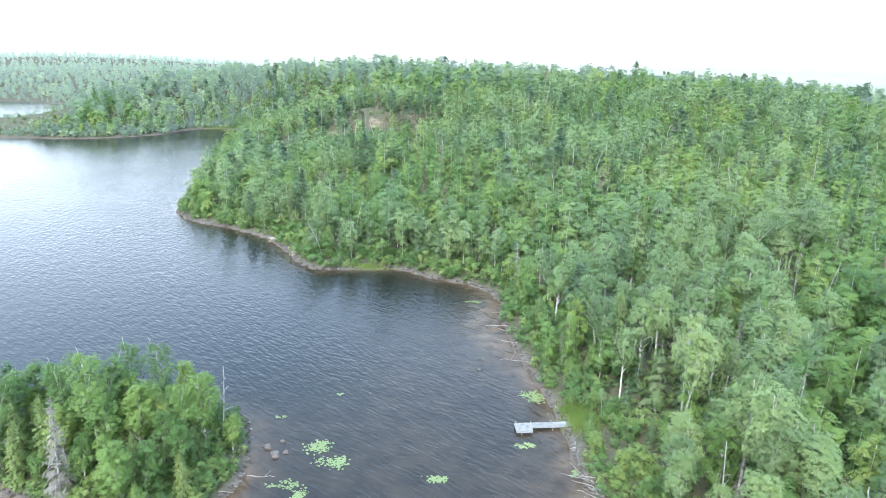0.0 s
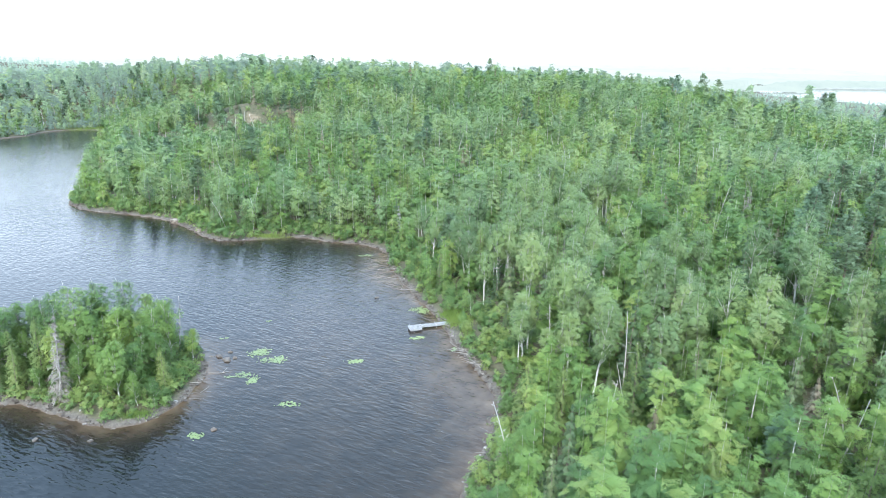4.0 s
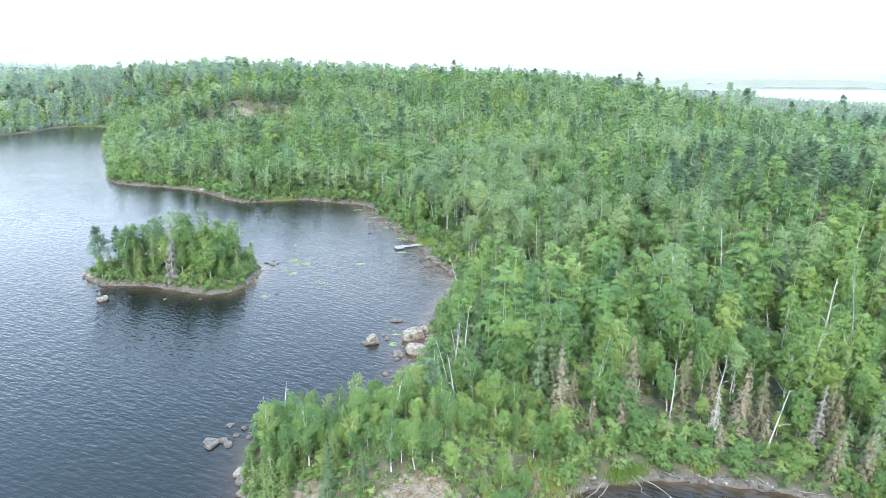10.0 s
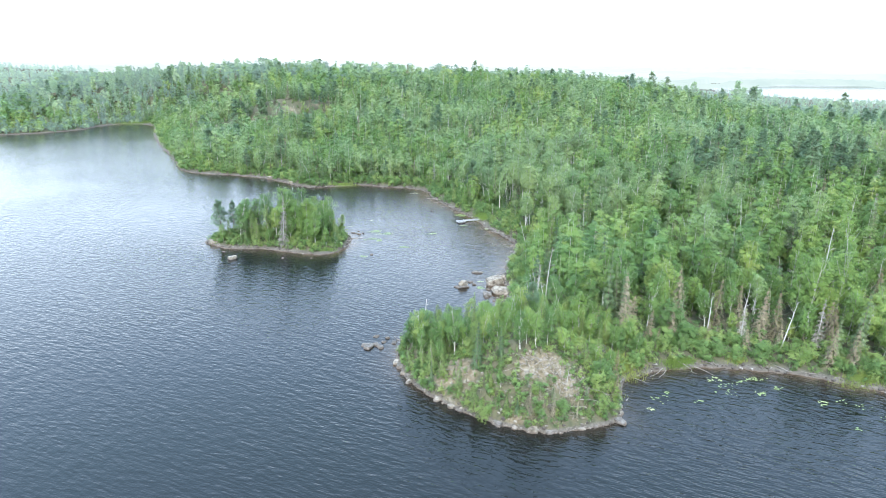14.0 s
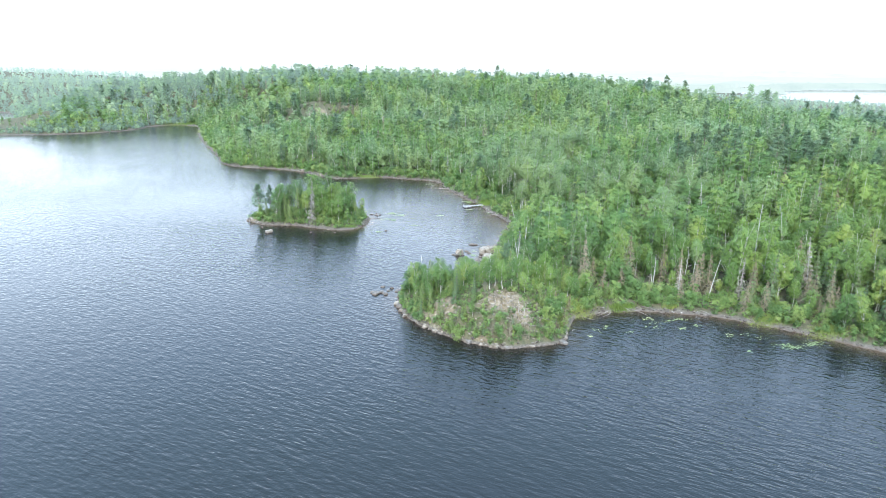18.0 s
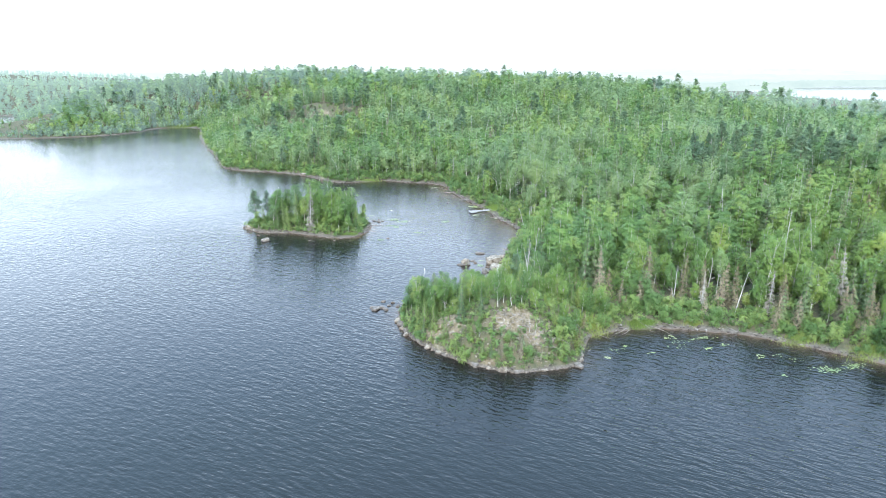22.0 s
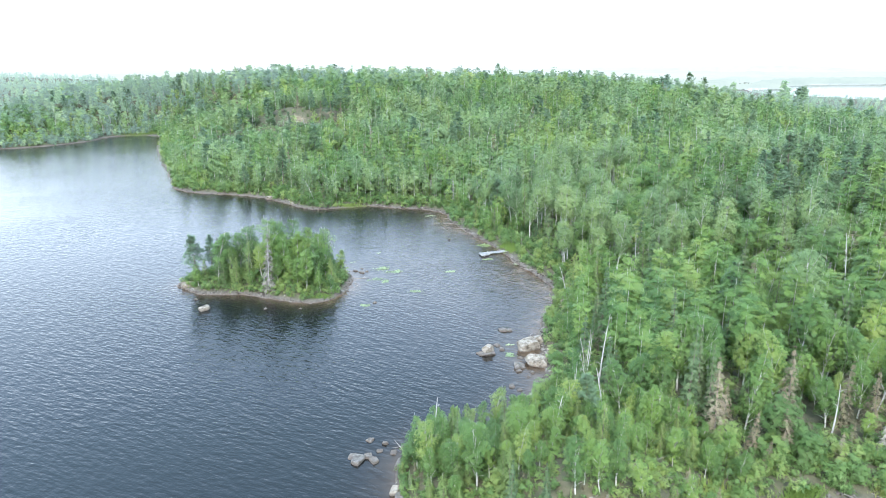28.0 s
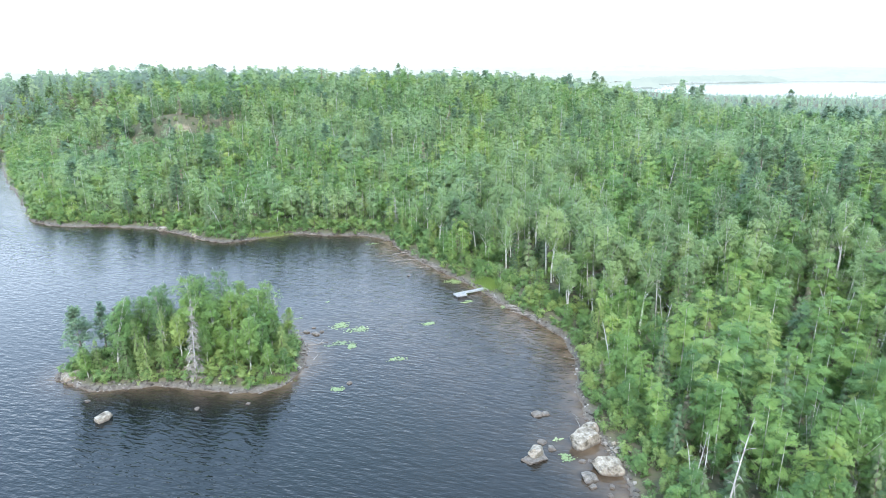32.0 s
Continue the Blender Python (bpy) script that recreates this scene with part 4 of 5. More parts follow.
plant(_rng, "pine_tree", -46.8, 61.5, 0.9, 0.7)


def grow_knob():
    """The rocky head: a clump of birches at its outer end and behind, scattered small conifers and bushes on the open rock."""
    rng = np.random.default_rng(13)
    spots = []

    def put(key, x, y, scale):
        spots.append((x, y))
        plant(rng, key, x, y, float(height_at(np.array(x), np.array(y))), scale)

    for key, x, y, scale in (("spruce_tree", -13.0, -22.2, 0.52), ("spruce_tree", -9.9, -22.6, 0.46), ("cedar_tree", -15.6, -23.4, 0.36), ("cedar_tree", -14.6, -26.6, 0.42), ("cedar_tree", -16.6, -19.6, 0.4), ("cedar_tree", -11.4, -29.0, 0.32),
                             ("spruce_tree", -10.2, -29.6, 0.3), ("dying_spruce", -9.1, -30.6, 0.42), ("dying_spruce", -6.3, -31.0, 0.4), ("cedar_tree", -12.2, -25.6, 0.3), ("birch_tree", -11.2, -26.4, 0.3), ("cedar_tree", -10.6, -24.4, 0.27),
                             ("shrub", -5.0, -31.2, 0.75), ("shrub", 0.4, -29.4, 0.9), ("shrub", 1.4, -27.4, 0.95), ("shrub", -0.2, -31.4, 0.7), ("shrub", 2.8, -26.4, 0.9), ("birch_tree", 4.6, -24.4, 0.42), ("birch_tree", 2.6, -24.0, 0.4),
                             ("shrub", -14.0, -28.2, 0.6), ("cedar_tree", -17.8, -18.0, 0.45), ("cedar_tree", -18.4, -15.4, 0.42), ("shrub", -7.6, -28.6, 0.5), ("spruce_tree", -8.2, -27.6, 0.2), ("spruce_tree", -5.6, -29.4, 0.24),
                             ("birch_tree", -7.4, -22.8, 0.46), ("birch_tree", -5.4, -23.0, 0.52), ("birch_tree", -6.4, -22.2, 0.5), ("birch_tree", -1.8, -24.0, 0.46), ("birch_tree", -3.6, -22.6, 0.5)):
        put(key, x, y, scale)
    for i in range(1400):
        x, y = rng.uniform(-22, 12), rng.uniform(-33, -3)
        d = float(shore_distance(np.array(x), np.array(y)))
        b = float(bare_at(np.array(x), np.array(y)))
        front = y < -19.5 or (d < 2.4 and y < -6)
        if d < 0.7 or rng.uniform() < (b - 0.35) * 1.7 or any((x - a) ** 2 + (y - c) ** 2 < (3.0 if front else 1.9) for a, c in spots):
            continue
        if front:
            put(("shrub", "cedar_tree", "shrub", "spruce_tree", "shrub", "dying_spruce", "cedar_tree")[rng.integers(7)], x, y, rng.uniform(0.16, 0.3) * (1.5 if x > 0 else 1))
        else:
            put(("birch_tree", "birch_tree", "birch_tree", "cedar_tree", "shrub", "birch_tree")[rng.integers(6)], x, y, rng.uniform(0.34, 0.53) * (1.28 if x < -12 else 1))


grow_knob()


def heath(rng, x, y, z):
    """A low bush or seedling of the rocky head."""
    k = rng.uniform()
    if k < 0.62:
        stuff_tree(rng, "shrub", x, y, z - 0.15, rng.uniform(0.16, 0.42))
    elif k < 0.74:
        stuff_tree(rng, "cedar_tree", x, y, z - 0.2, rng.uniform(0.08, 0.2))
    elif k < 0.92:
        stuff_tree(rng, "dying_spruce", x, y, z - 0.1, rng.uniform(0.06, 0.16))
    else:
        stuff_tree(rng, "birch_tree", x, y, z, rng.uniform(0.1, 0.2), True)


def knob_cover():
    """Low heath over the rocky head."""
    rng = np.random.default_rng(14)
    px, py = (a.ravel() for a in np.meshgrid(np.arange(-22, 12, 0.72), np.arange(-34, -4, 0.72)))
    px = px + rng.uniform(-0.4, 0.4, px.size)
    py = py + rng.uniform(-0.4, 0.4, py.size)
    d, b = shore_distance(px, py), bare_at(px, py)
    for x, y, dd, bb, z in zip(px, py, d, b, height_at(px, py, d)):
        if dd > 0.35 and rng.uniform() > (bb - 0.45) * 1.5:
            heath(rng, x, y, z)
        elif dd > 0.8 and rng.uniform() < 0.42:
            stuff_tree(rng, "dying_spruce", x, y, z - 0.05, rng.uniform(0.05, 0.11), True)
        if 0.3 < dd < 1.5 and rng.uniform() < 0.55:
            heath(rng, x + rng.uniform(-0.3, 0.3), y + rng.uniform(-0.3, 0.3), z - 0.1)
    px, py = (a.ravel() for a in np.meshgrid(np.arange(-54, -18, 1.0), np.arange(42, 69, 1.0)))
    px, py = px + rng.uniform(-0.5, 0.5, px.size), py + rng.uniform(-0.5, 0.5, py.size)
    d = inside_distance(px, py, ISLAND_OUTLINE)
    for x, y, dd, z in zip(px, py, d, height_at(px, py)):
        if dd > 0.9:
            stuff_tree(rng, "shrub", x, y, z, rng.uniform(0.2, 0.5))


knob_cover()


def landmarks():
    """Trees that stand out: bleached stems, tall white-stemmed aspens, two bright maples by the cove."""
    rng = np.random.default_rng(15)
    for x, y, k in ((50.9, -11.0, 1.35), (54.5, 12.8, 1.2), (35.3, -4.5, 0.95), (34.6, -12.4, 1.0), (32.7, 39.0, 1.0), (2.8, -8.3, 1.05), (-5.7, -13.7, 0.8), (3.6, -3.2, 0.8), (61.6, 20.0, 0.9), (53.0, 8.5, 1.25), (42.8, 9.2, 0.8),
                    (31.1, 35.5, 1.0), (6.4, 4.8, 0.75), (38.4, -2.2, 0.8), (21.6, 3.7, 1.0), (13.6, 25.6, 0.9), (6.8, 5.2, 0.7), (5.6, 2.9, 0.7), (-4.0, -27.6, 0.28), (-3.2, -27.9, 0.3), (48.7, -45.3, 0.22)):
        plant_dead(rng, x, y, float(height_at(np.array(x), np.array(y))), k)
    for x, y in ((33.4, 68.1), (40.4, 74.2), (41.7, 64.5), (33.5, 56.5), (33.2, 75.5), (45.9, 33.5), (48.5, 35.0), (62.3, 30.6), (41.9, 53.1), (33.8, 60.6), (45.4, 51.2), (35.3, 35.9)):
        plant(rng, "aspen_tree", x, y, float(height_at(np.array(x), np.array(y))), 1.06)
    for x, y, k in ((20.6, -14.6, 0.75), (20.2, -18.2, 0.55), (12.5, -15.5, 0.6)):
        root = plant(rng, "shrub", x, y, float(height_at(np.array(x), np.array(y))), 2.6 * k)
        root.name = "maple_tree"
        tagged(root, "young bright green maple above the cove", "tree", "maples by the cove")
    for x, y in ((29.2, 50.9), (31.0, 49.0)):
        plant_dead(rng, x, y, float(height_at(np.array(x), np.array(y))), 0.8, True)


landmarks()


def undergrowth():
    """Low bushes: a belt of single shrubs on the shore, the rest joined."""
    rng = np.random.default_rng(17)
    for spacing, r1 in ((2.05, 140), (4.6, 320)):
        xs, ys = np.arange(-150, 260, spacing), np.arange(-60, 300, spacing)
        px, py = (a.ravel() for a in np.meshgrid(xs, ys))
        px = px + rng.uniform(-0.5, 0.5, px.size) * spacing
        py = py + rng.uniform(-0.5, 0.5, py.size) * spacing
        r = np.hypot(px + 10, py + 30)
        bearing = np.degrees(np.arctan2(px + 25, py + 55))
        ok = (r < r1) & ((r > 140) | (r1 == 140)) & (bearing > -42) & ((bearing < 66) | ((py > -60) & (px < 85) & (py < 30)))
        px, py = px[ok], py[ok]
        d = shore_distance(px, py)
        h = height_at(px, py, d)
        b = bare_at(px, py)
        for x, y, dd, z, bb in zip(px, py, d, h, b):
            if dd < 1.3 or rng.uniform() < bb or (-56 < x < -17 and 40 < y < 70) or (x < 8 and y < -10):
                continue
            if dd < 6 and COUNT.get("shrub", 0) < 300 and rng.uniform() < 0.8:
                plant(rng, "shrub", x, y, z, rng.uniform(0.45, 0.95))
            elif rng.uniform() < 0.75:
                stuff_tree(rng, "shrub", x, y, z, rng.uniform(0.4, 0.85))


def shore_belt():
    """Close bushes that come down to the waterline."""
    rng = np.random.default_rng(19)
    px, py = (a.ravel() for a in np.meshgrid(np.arange(-90, 60, 1.5), np.arange(-52, 200, 1.5)))
    px = px + rng.uniform(-0.7, 0.7, px.size)
    py = py + rng.uniform(-0.7, 0.7, py.size)
    d = shore_distance(px, py)
    ok = (d > 0.55) & (d < 7.5) & ~((px < 8) & (py < -8))
    ok &= ~((px > 12) & (px < 21) & (py > 62) & (py < 70))
    px, py, d = px[ok], py[ok], d[ok]
    for x, y, dd, z in zip(px, py, d, height_at(px, py, d)):
        if rng.uniform() < (0.98 if y < -10 else 0.72):
            stuff_tree(rng, "shrub", x, y, z, (rng.uniform(0.28, 0.5) + 0.07 * dd * rng.uniform(0.4, 1)) * (1.35 if y > 95 else 0.85 if y < -10 else 1), False)


def far_belt():
    """Bushes and low trees along the far shore of the inlet."""
    rng = np.random.default_rng(20)
    px, py = (a.ravel() for a in np.meshgrid(np.arange(-270, -72, 3.2), np.arange(165, 400, 3.2)))
    px, py = px + rng.uniform(-1.5, 1.5, px.size), py + rng.uniform(-1.5, 1.5, py.size)
    d = shore_distance(px, py)
    ok = (d > 0.8) & (d < 14)
    px, py, d = px[ok], py[ok], d[ok]
    for x, y, dd, z in zip(px, py, d, height_at(px, py, d)):
        if dd < 6 or rng.uniform() < 0.4:
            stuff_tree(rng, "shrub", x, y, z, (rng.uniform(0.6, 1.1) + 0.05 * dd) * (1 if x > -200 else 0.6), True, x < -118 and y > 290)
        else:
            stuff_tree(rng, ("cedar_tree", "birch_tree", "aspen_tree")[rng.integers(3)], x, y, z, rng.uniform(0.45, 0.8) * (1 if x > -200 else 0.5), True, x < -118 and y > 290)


undergrowth()
shore_belt()
far_belt()
FOREST_LABEL = {"birch_tree": "wooded slope of yellow-green paper birches", "aspen_tree": "wooded slope of grey-green aspens", "cedar_tree": "scattered yellow-green cedars on the slope",
                "spruce_tree": "dark green spruces scattered through the wood", "pine_tree": "tall dark pines along the ridge", "dying_spruce": "grey-brown dying spruces in the wood",
                "shrub": "low green bushes under the trees"}
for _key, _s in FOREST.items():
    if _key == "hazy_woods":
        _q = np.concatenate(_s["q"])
        _me = quad_mesh("backdrop_woods", np.concatenate(_s["v"]), np.concatenate(_s["f"]), (PAINTED_HAZE_WOOD,), smooth=True, tones=np.concatenate(_s["t"]), normals=_q)
        tagged(new("backdrop_woods", _me), "distant wooded hills with summer haze painted in", "distant woods", kind="structure")
        continue
    _name = _key.replace("_tree", "") + ("_undergrowth" if _key == "shrub" else "_forest")
    _mats = (DEAD_WOOD,) if _key == "snag" else (KINDS[_key]["leaf"], KINDS[_key]["bark"])
    _q = None
    if _key != "snag":
        _q = np.concatenate(_s["q"])
        _q = _q / np.linalg.norm(_q, axis=1, keepdims=True)
    _me = quad_mesh(_name, np.concatenate(_s["v"]), np.concatenate(_s["f"]), _mats, np.concatenate(_s["m"]), smooth=_key != "snag", tones=np.concatenate(_s["t"]), normals=_q)
    tagged(new(_name, _me), "many bleached dead stems standing in the wood" if _key == "snag" else FOREST_LABEL[_key], "forest", kind="stuff")


# ---- boulders, stones, driftwood ----
def rock_mesh(seed, size, cuts=5, detail=4):
    """A boulder: a ball cut flat by random planes, roughened."""
    rng = np.random.default_rng(seed)
    bm = bmesh.new()
    bmesh.ops.create_icosphere(bm, subdivisions=detail, radius=1.0)
    planes = ball_points(rng, cuts + 5)
    planes[:5] = np.array([(0, 0, 1), (1, 0, 0.2), (-1, 0, 0.15), (0, 1, 0.2), (0, -1, 0.1)]) + rng.normal(0, 0.16, (5, 3))
    planes /= np.linalg.norm(planes, axis=1, keepdims=True)
    reach = rng.uniform(0.72, 1.0, cuts + 5)
    reach[0] = 0.7
    for v in bm.verts:
        d = np.array(v.co.normalized())
        k = planes @ d
        r = np.where(k > 0.05, reach / np.maximum(k, 0.05), 9).min()
        r = min(r, 1.25) * (1 + 0.06 * noise.noise(Vector(d * 3.1) + Vector((seed, 0, 0))) + 0.03 * noise.noise(Vector(d * 9) + Vector((0, seed, 0))))
        v.co = Vector((d[0] * r * size[0], d[1] * r * size[1], d[2] * r * size[2]))
    me = bpy.data.meshes.new("rock")
    bm.to_mesh(me)
    bm.free()
    return me


def boulder(name, label, x, y, z, size, seed, turn_=0.0, material=None, group=""):
    me = rock_mesh(seed, size, 5, 4 if max(size) > 1.2 else 3)
    me.materials.append(material or BOULDER_ROCK)
    ob = new(name, me)
    ob.matrix_basis = pose(x, y, z, 0, 0, turn_)
    return tagged(ob, label, "rock", group)


boulder("boulder", "large pale granite boulder with a flat top in shallow water", 3.3, 17.2, 0.5, (1.85, 1.3, 1.15), 3, 12)
boulder("boulder", "large pale boulder with rusty patch at the water's edge", 2.5, 11.9, 0.35, (1.6, 1.15, 0.95), 8, -20)
boulder("rock_slab", "dark wet flat slab just above the water", -3.4, 16.9, 0.02, (1.6, 1.0, 0.38), 5, 10, SHORE_ROCK)
boulder("boulder", "pale rounded block resting on a dark slab", -3.0, 17.1, 0.65, (0.85, 0.75, 0.75), 12, 40)
boulder("boulder", "brown wet boulder standing in shallow water", -0.1, 11.6, 0.15, (0.85, 0.7, 0.65), 14, 0, SHORE_ROCK)
boulder("boulder", "white boulder standing alone in the lake", -46.3, 45.0, 0.15, (1.1, 0.75, 0.72), 17, 30)
boulder("boulder", "pale boulder on the islet's shore with grass on top", -51.0, 58.0, 0.35, (1.4, 1.0, 0.85), 19, 15)
boulder("boulder", "pale boulder on the wooded shore", -38.6, 140.4, 0.3, (1.5, 1.0, 0.9), 21, 0)
boulder("boulder", "pale boulder on the wooded shore", -31.6, 130.4, 0.25, (1.0, 0.8, 0.7), 23, 0)
boulder("boulder", "brown boulder beside the bank", 5.2, 18.6, 0.5, (0.9, 0.8, 0.8), 25, 0)
_rng = np.random.default_rng(31)
_spots = [(-1.1, 19.1, 0.45), (-0.5, 10.4, 0.4), (1.6, 24.3, 0.75), (2.6, 24.0, 0.55), (-2.9, 6.6, 0.45), (-2.2, 5.4, 0.35), (-0.7, 17.6, 0.5), (-17.4, 59.1, 0.6), (-16.4, 59.6, 0.3),
          (-17.0, 41.3, 0.35), (-24.4, -5.2, 0.7), (-23.2, -4.7, 0.6), (-22.6, -5.6, 0.5), (-24.8, -4.3, 0.5), (-21.8, -3.9, 0.4), (-21.0, -2.6, 0.4), (-22.6, -1.6, 0.45), (-20.4, -4.6, 0.4),
          (-18.6, 60.4, 0.45), (-17.2, 61.6, 0.3), (6.0, 79.6, 0.3), (1.0, 14.3, 0.35), (1.8, 14.0, 0.3), (1.2, 9.6, 0.35), (0.2, 8.6, 0.3), (-36.0, 42.8, 0.35), (-30.0, 41.5, 0.3), (-48.5, 50.5, 0.35)]
for _i, (_x, _y, _r) in enumerate(_spots):
    boulder("rock", "small dark rock breaking the water's surface", _x, _y, 0.0, (_r * _rng.uniform(0.9, 1.5), _r, _r * _rng.uniform(0.5, 0.8)), 40 + _i, _rng.uniform(0, 180), SHORE_ROCK, "rocks in the water")
for _i in range(120):
    _a = _rng.uniform(0, 1)
    _k = int(_a * 12)
    _p, _q = np.array(MAIN_SHORE[9 + _k]), np.array(MAIN_SHORE[10 + _k])
    _c = _p + (_q - _p) * _rng.uniform(0, 1)
    _in = np.array((-6.0, -18.0)) - _c
    _c = _c + _in / np.linalg.norm(_in) * _rng.uniform(-0.1, 0.9)
    _r = 0.18 + 0.5 * _rng.uniform() ** 2
    boulder("shore_rock", "grey-white angular rock on the headland's waterline", _c[0], _c[1], _r * 0.22, (_r * _rng.uniform(1, 1.5), _r, _r * _rng.uniform(0.55, 0.9)), 80 + _i % 12, _rng.uniform(0, 180), None if _rng.uniform() < 0.5 else SHORE_ROCK, "rocks of the headland")


def shore_stones():
    """Rubble along the waterline, too small to count."""
    rng = np.random.default_rng(41)
    cube = np.array([(-1, -1, -1), (1, -1, -1), (1, 1, -1), (-1, 1, -1), (-1, -1, 1), (1, -1, 1), (1, 1, 1), (-1, 1, 1)], float) * 0.58
    faces = np.array([(0, 3, 2, 1), (4, 5, 6, 7), (0, 1, 5, 4), (1, 2, 6, 5), (2, 3, 7, 6), (3, 0, 4, 7)])
    vs, fs, n = [], [], 0
    for outline, count in ((np.array(MAIN_SHORE), 3800), (np.array(POINT_SHORE[:3]), 300), (np.array(ISLAND + ISLAND[:1]), 1500)):
        seg = np.diff(outline, axis=0)
        ln = np.linalg.norm(seg, axis=1)
        pick = rng.choice(len(seg), count, p=ln / ln.sum())
        c = outline[pick] + seg[pick] * rng.uniform(0, 1, (count, 1))
        nrm = np.stack([-seg[pick][:, 1], seg[pick][:, 0]], 1) / ln[pick][:, None]
        c = c + nrm * rng.normal(0.0, 0.55, (count, 1))
        z = height_at(c[:, 0], c[:, 1])
        for (x, y), zz_ in zip(c, z):
            if zz_ < -0.22 or zz_ > 0.75:
                continue
            s = 0.07 + 0.24 * rng.uniform() ** 3
            v = cube * (1 + rng.normal(0, 0.22, (8, 3))) * s * np.array((rng.uniform(0.8, 1.7), 1, rng.uniform(0.45, 0.9)))
            a = rng.uniform(0, 6.28)
            v = v @ np.array([[math.cos(a), -math.sin(a), 0], [math.sin(a), math.cos(a), 0], [0, 0, 1]]).T
            vs.append(v + (x, y, zz_ + 0.02))
            fs.append(faces + n)
            n += 8
    me = quad_mesh("shore_stones", np.concatenate(vs), np.concatenate(fs), (STONE,))
    tagged(new("shore_stones", me), "brown and grey rubble along the waterline", "stones", kind="stuff")
    vs, fs, n = [], [], 0
    for cx, cy, sx, sy, count in ((-6.3, -25.5, 2.4, 1.5, 130), (-3.5, -28.6, 1.4, 2.4, 170), (-15.4, -21.0, 1.8, 3.6, 90), (-8.0, -29.5, 6.0, 1.6, 240), (4.0, 14.2, 1.3, 2.0, 200)):
        x, y = rng.normal(cx, sx, count), rng.normal(cy, sy, count)
        z = height_at(x, y)
        for a_, b_, c_ in zip(x, y, z):
            s = 0.06 + 0.24 * rng.uniform() ** 3
            vs.append(cube * (1 + rng.normal(0, 0.25, (8, 3))) * s * np.array((rng.uniform(0.8, 1.8), 1, 0.6)) + (a_, b_, c_ + 0.03))
            fs.append(faces + n)
            n += 8
    me = quad_mesh("rock_rubble", np.concatenate(vs), np.concatenate(fs), (BOULDER_ROCK,))
    tagged(new("rock_rubble", me), "pale broken rock on the bare top of the headland", "stones", kind="stuff")


def brushwood():
    """Dead sticks lying over the bare rock of the headland."""
    rng = np.random.default_rng(43)
    shapes = []
    for cx, cy, sx, sy, count in ((-6.5, -25.5, 1.9, 1.0, 90), (-3.6, -28.2, 1.2, 2.0, 60), (-15.3, -21.0, 1.4, 3.0, 50), (4.5, -24.0, 0.8, 2.0, 50), (22.0, 25.0, 1.6, 1.4, 60), (37.0, 60.0, 2.0, 1.6, 60)):
        x, y = rng.normal(cx, sx, count), rng.normal(cy, sy, count)
        for a, b, c in zip(x, y, height_at(x, y)):
            t, long = rng.uniform(0, 6.28), rng.uniform(0.5, 1.9)
            e = np.array((math.cos(t), math.sin(t), rng.uniform(-0.05, 0.3))) * long
            p = np.array((a, b, c + rng.uniform(0.03, 0.3)))
            shapes.append(tube([p, p + e * 0.5 + rng.normal(0, 0.06, 3), p + e], [0.032, 0.024, 0.01], 3))
    me = quad_mesh("brushwood", *merge(shapes), (DRIFT_WOOD,))
    tagged(new("brushwood", me), "grey dead sticks scattered over bare rock", "brushwood", kind="stuff")


brushwood()


STONE, _nt, _b, _o = shader("rubble_stone")
_geo = _nt.nodes.new("ShaderNodeNewGeometry")
_col = ramp(_nt, _geo.outputs["Random Per Island"], [(0.0, (0.045, 0.037, 0.030)), (0.5, (0.088, 0.074, 0.061)), (0.85, (0.145, 0.13, 0.112)), (1.0, (0.29, 0.275, 0.25))])
_nt.links.new(mix_rgb(_nt, 0.5, _col, ramp(_nt, noise_tex(_nt, 6, 5), [(0.3, (0.6, 0.6, 0.6)), (0.7, (1.1, 1.08, 1.05))]), "MULTIPLY"), _b.inputs["Base Color"])
_b.inputs["Roughness"].default_value = 0.9
shore_stones()


def log_mesh(seed, long, thick, forks):
    rng = np.random.default_rng(seed)
    k = np.linspace(0, 1, 6)
    p = np.stack([k * long, rng.normal(0, 0.05 * long, 6) * k, thick * 0.6 + 0.04 * long * k * rng.uniform(-0.3, 1)], 1)
    shapes = [tube(p, thick * (1 - 0.7 * k), 6)]
    for i in range(forks):
        j = rng.integers(2, 5)
        e = p[j] + rng.normal(0, 1, 3) * long * 0.2 + np.array((long * 0.12, 0, long * 0.09))
        shapes.append(tube([p[j], e], [thick * 0.45, 0.015], 4))
    return quad_mesh("driftwood_log", *merge(shapes), (DRIFT_WOOD,), smooth=True)


LOGS = [log_mesh(200 + i, 2.4 + 0.7 * (i % 5), 0.06 + 0.015 * (i % 3), (0, 1, 0, 2)[i % 4]) for i in range(8)]


def driftwood(rng, x, y, turn_, scale=1.0):
    z = max(0.0, float(height_at(np.array(x), np.array(y))))
    ob = new("driftwood_log", LOGS[rng.integers(8)])
    ob.matrix_basis = Matrix.LocRotScale((x, y, z - 0.03), Euler((0, radians(rng.uniform(-5, 3)), radians(turn_))), (scale,) * 3)
    tagged(ob, "bleached driftwood log stranded at the waterline", "driftwood", "driftwood along the shore")


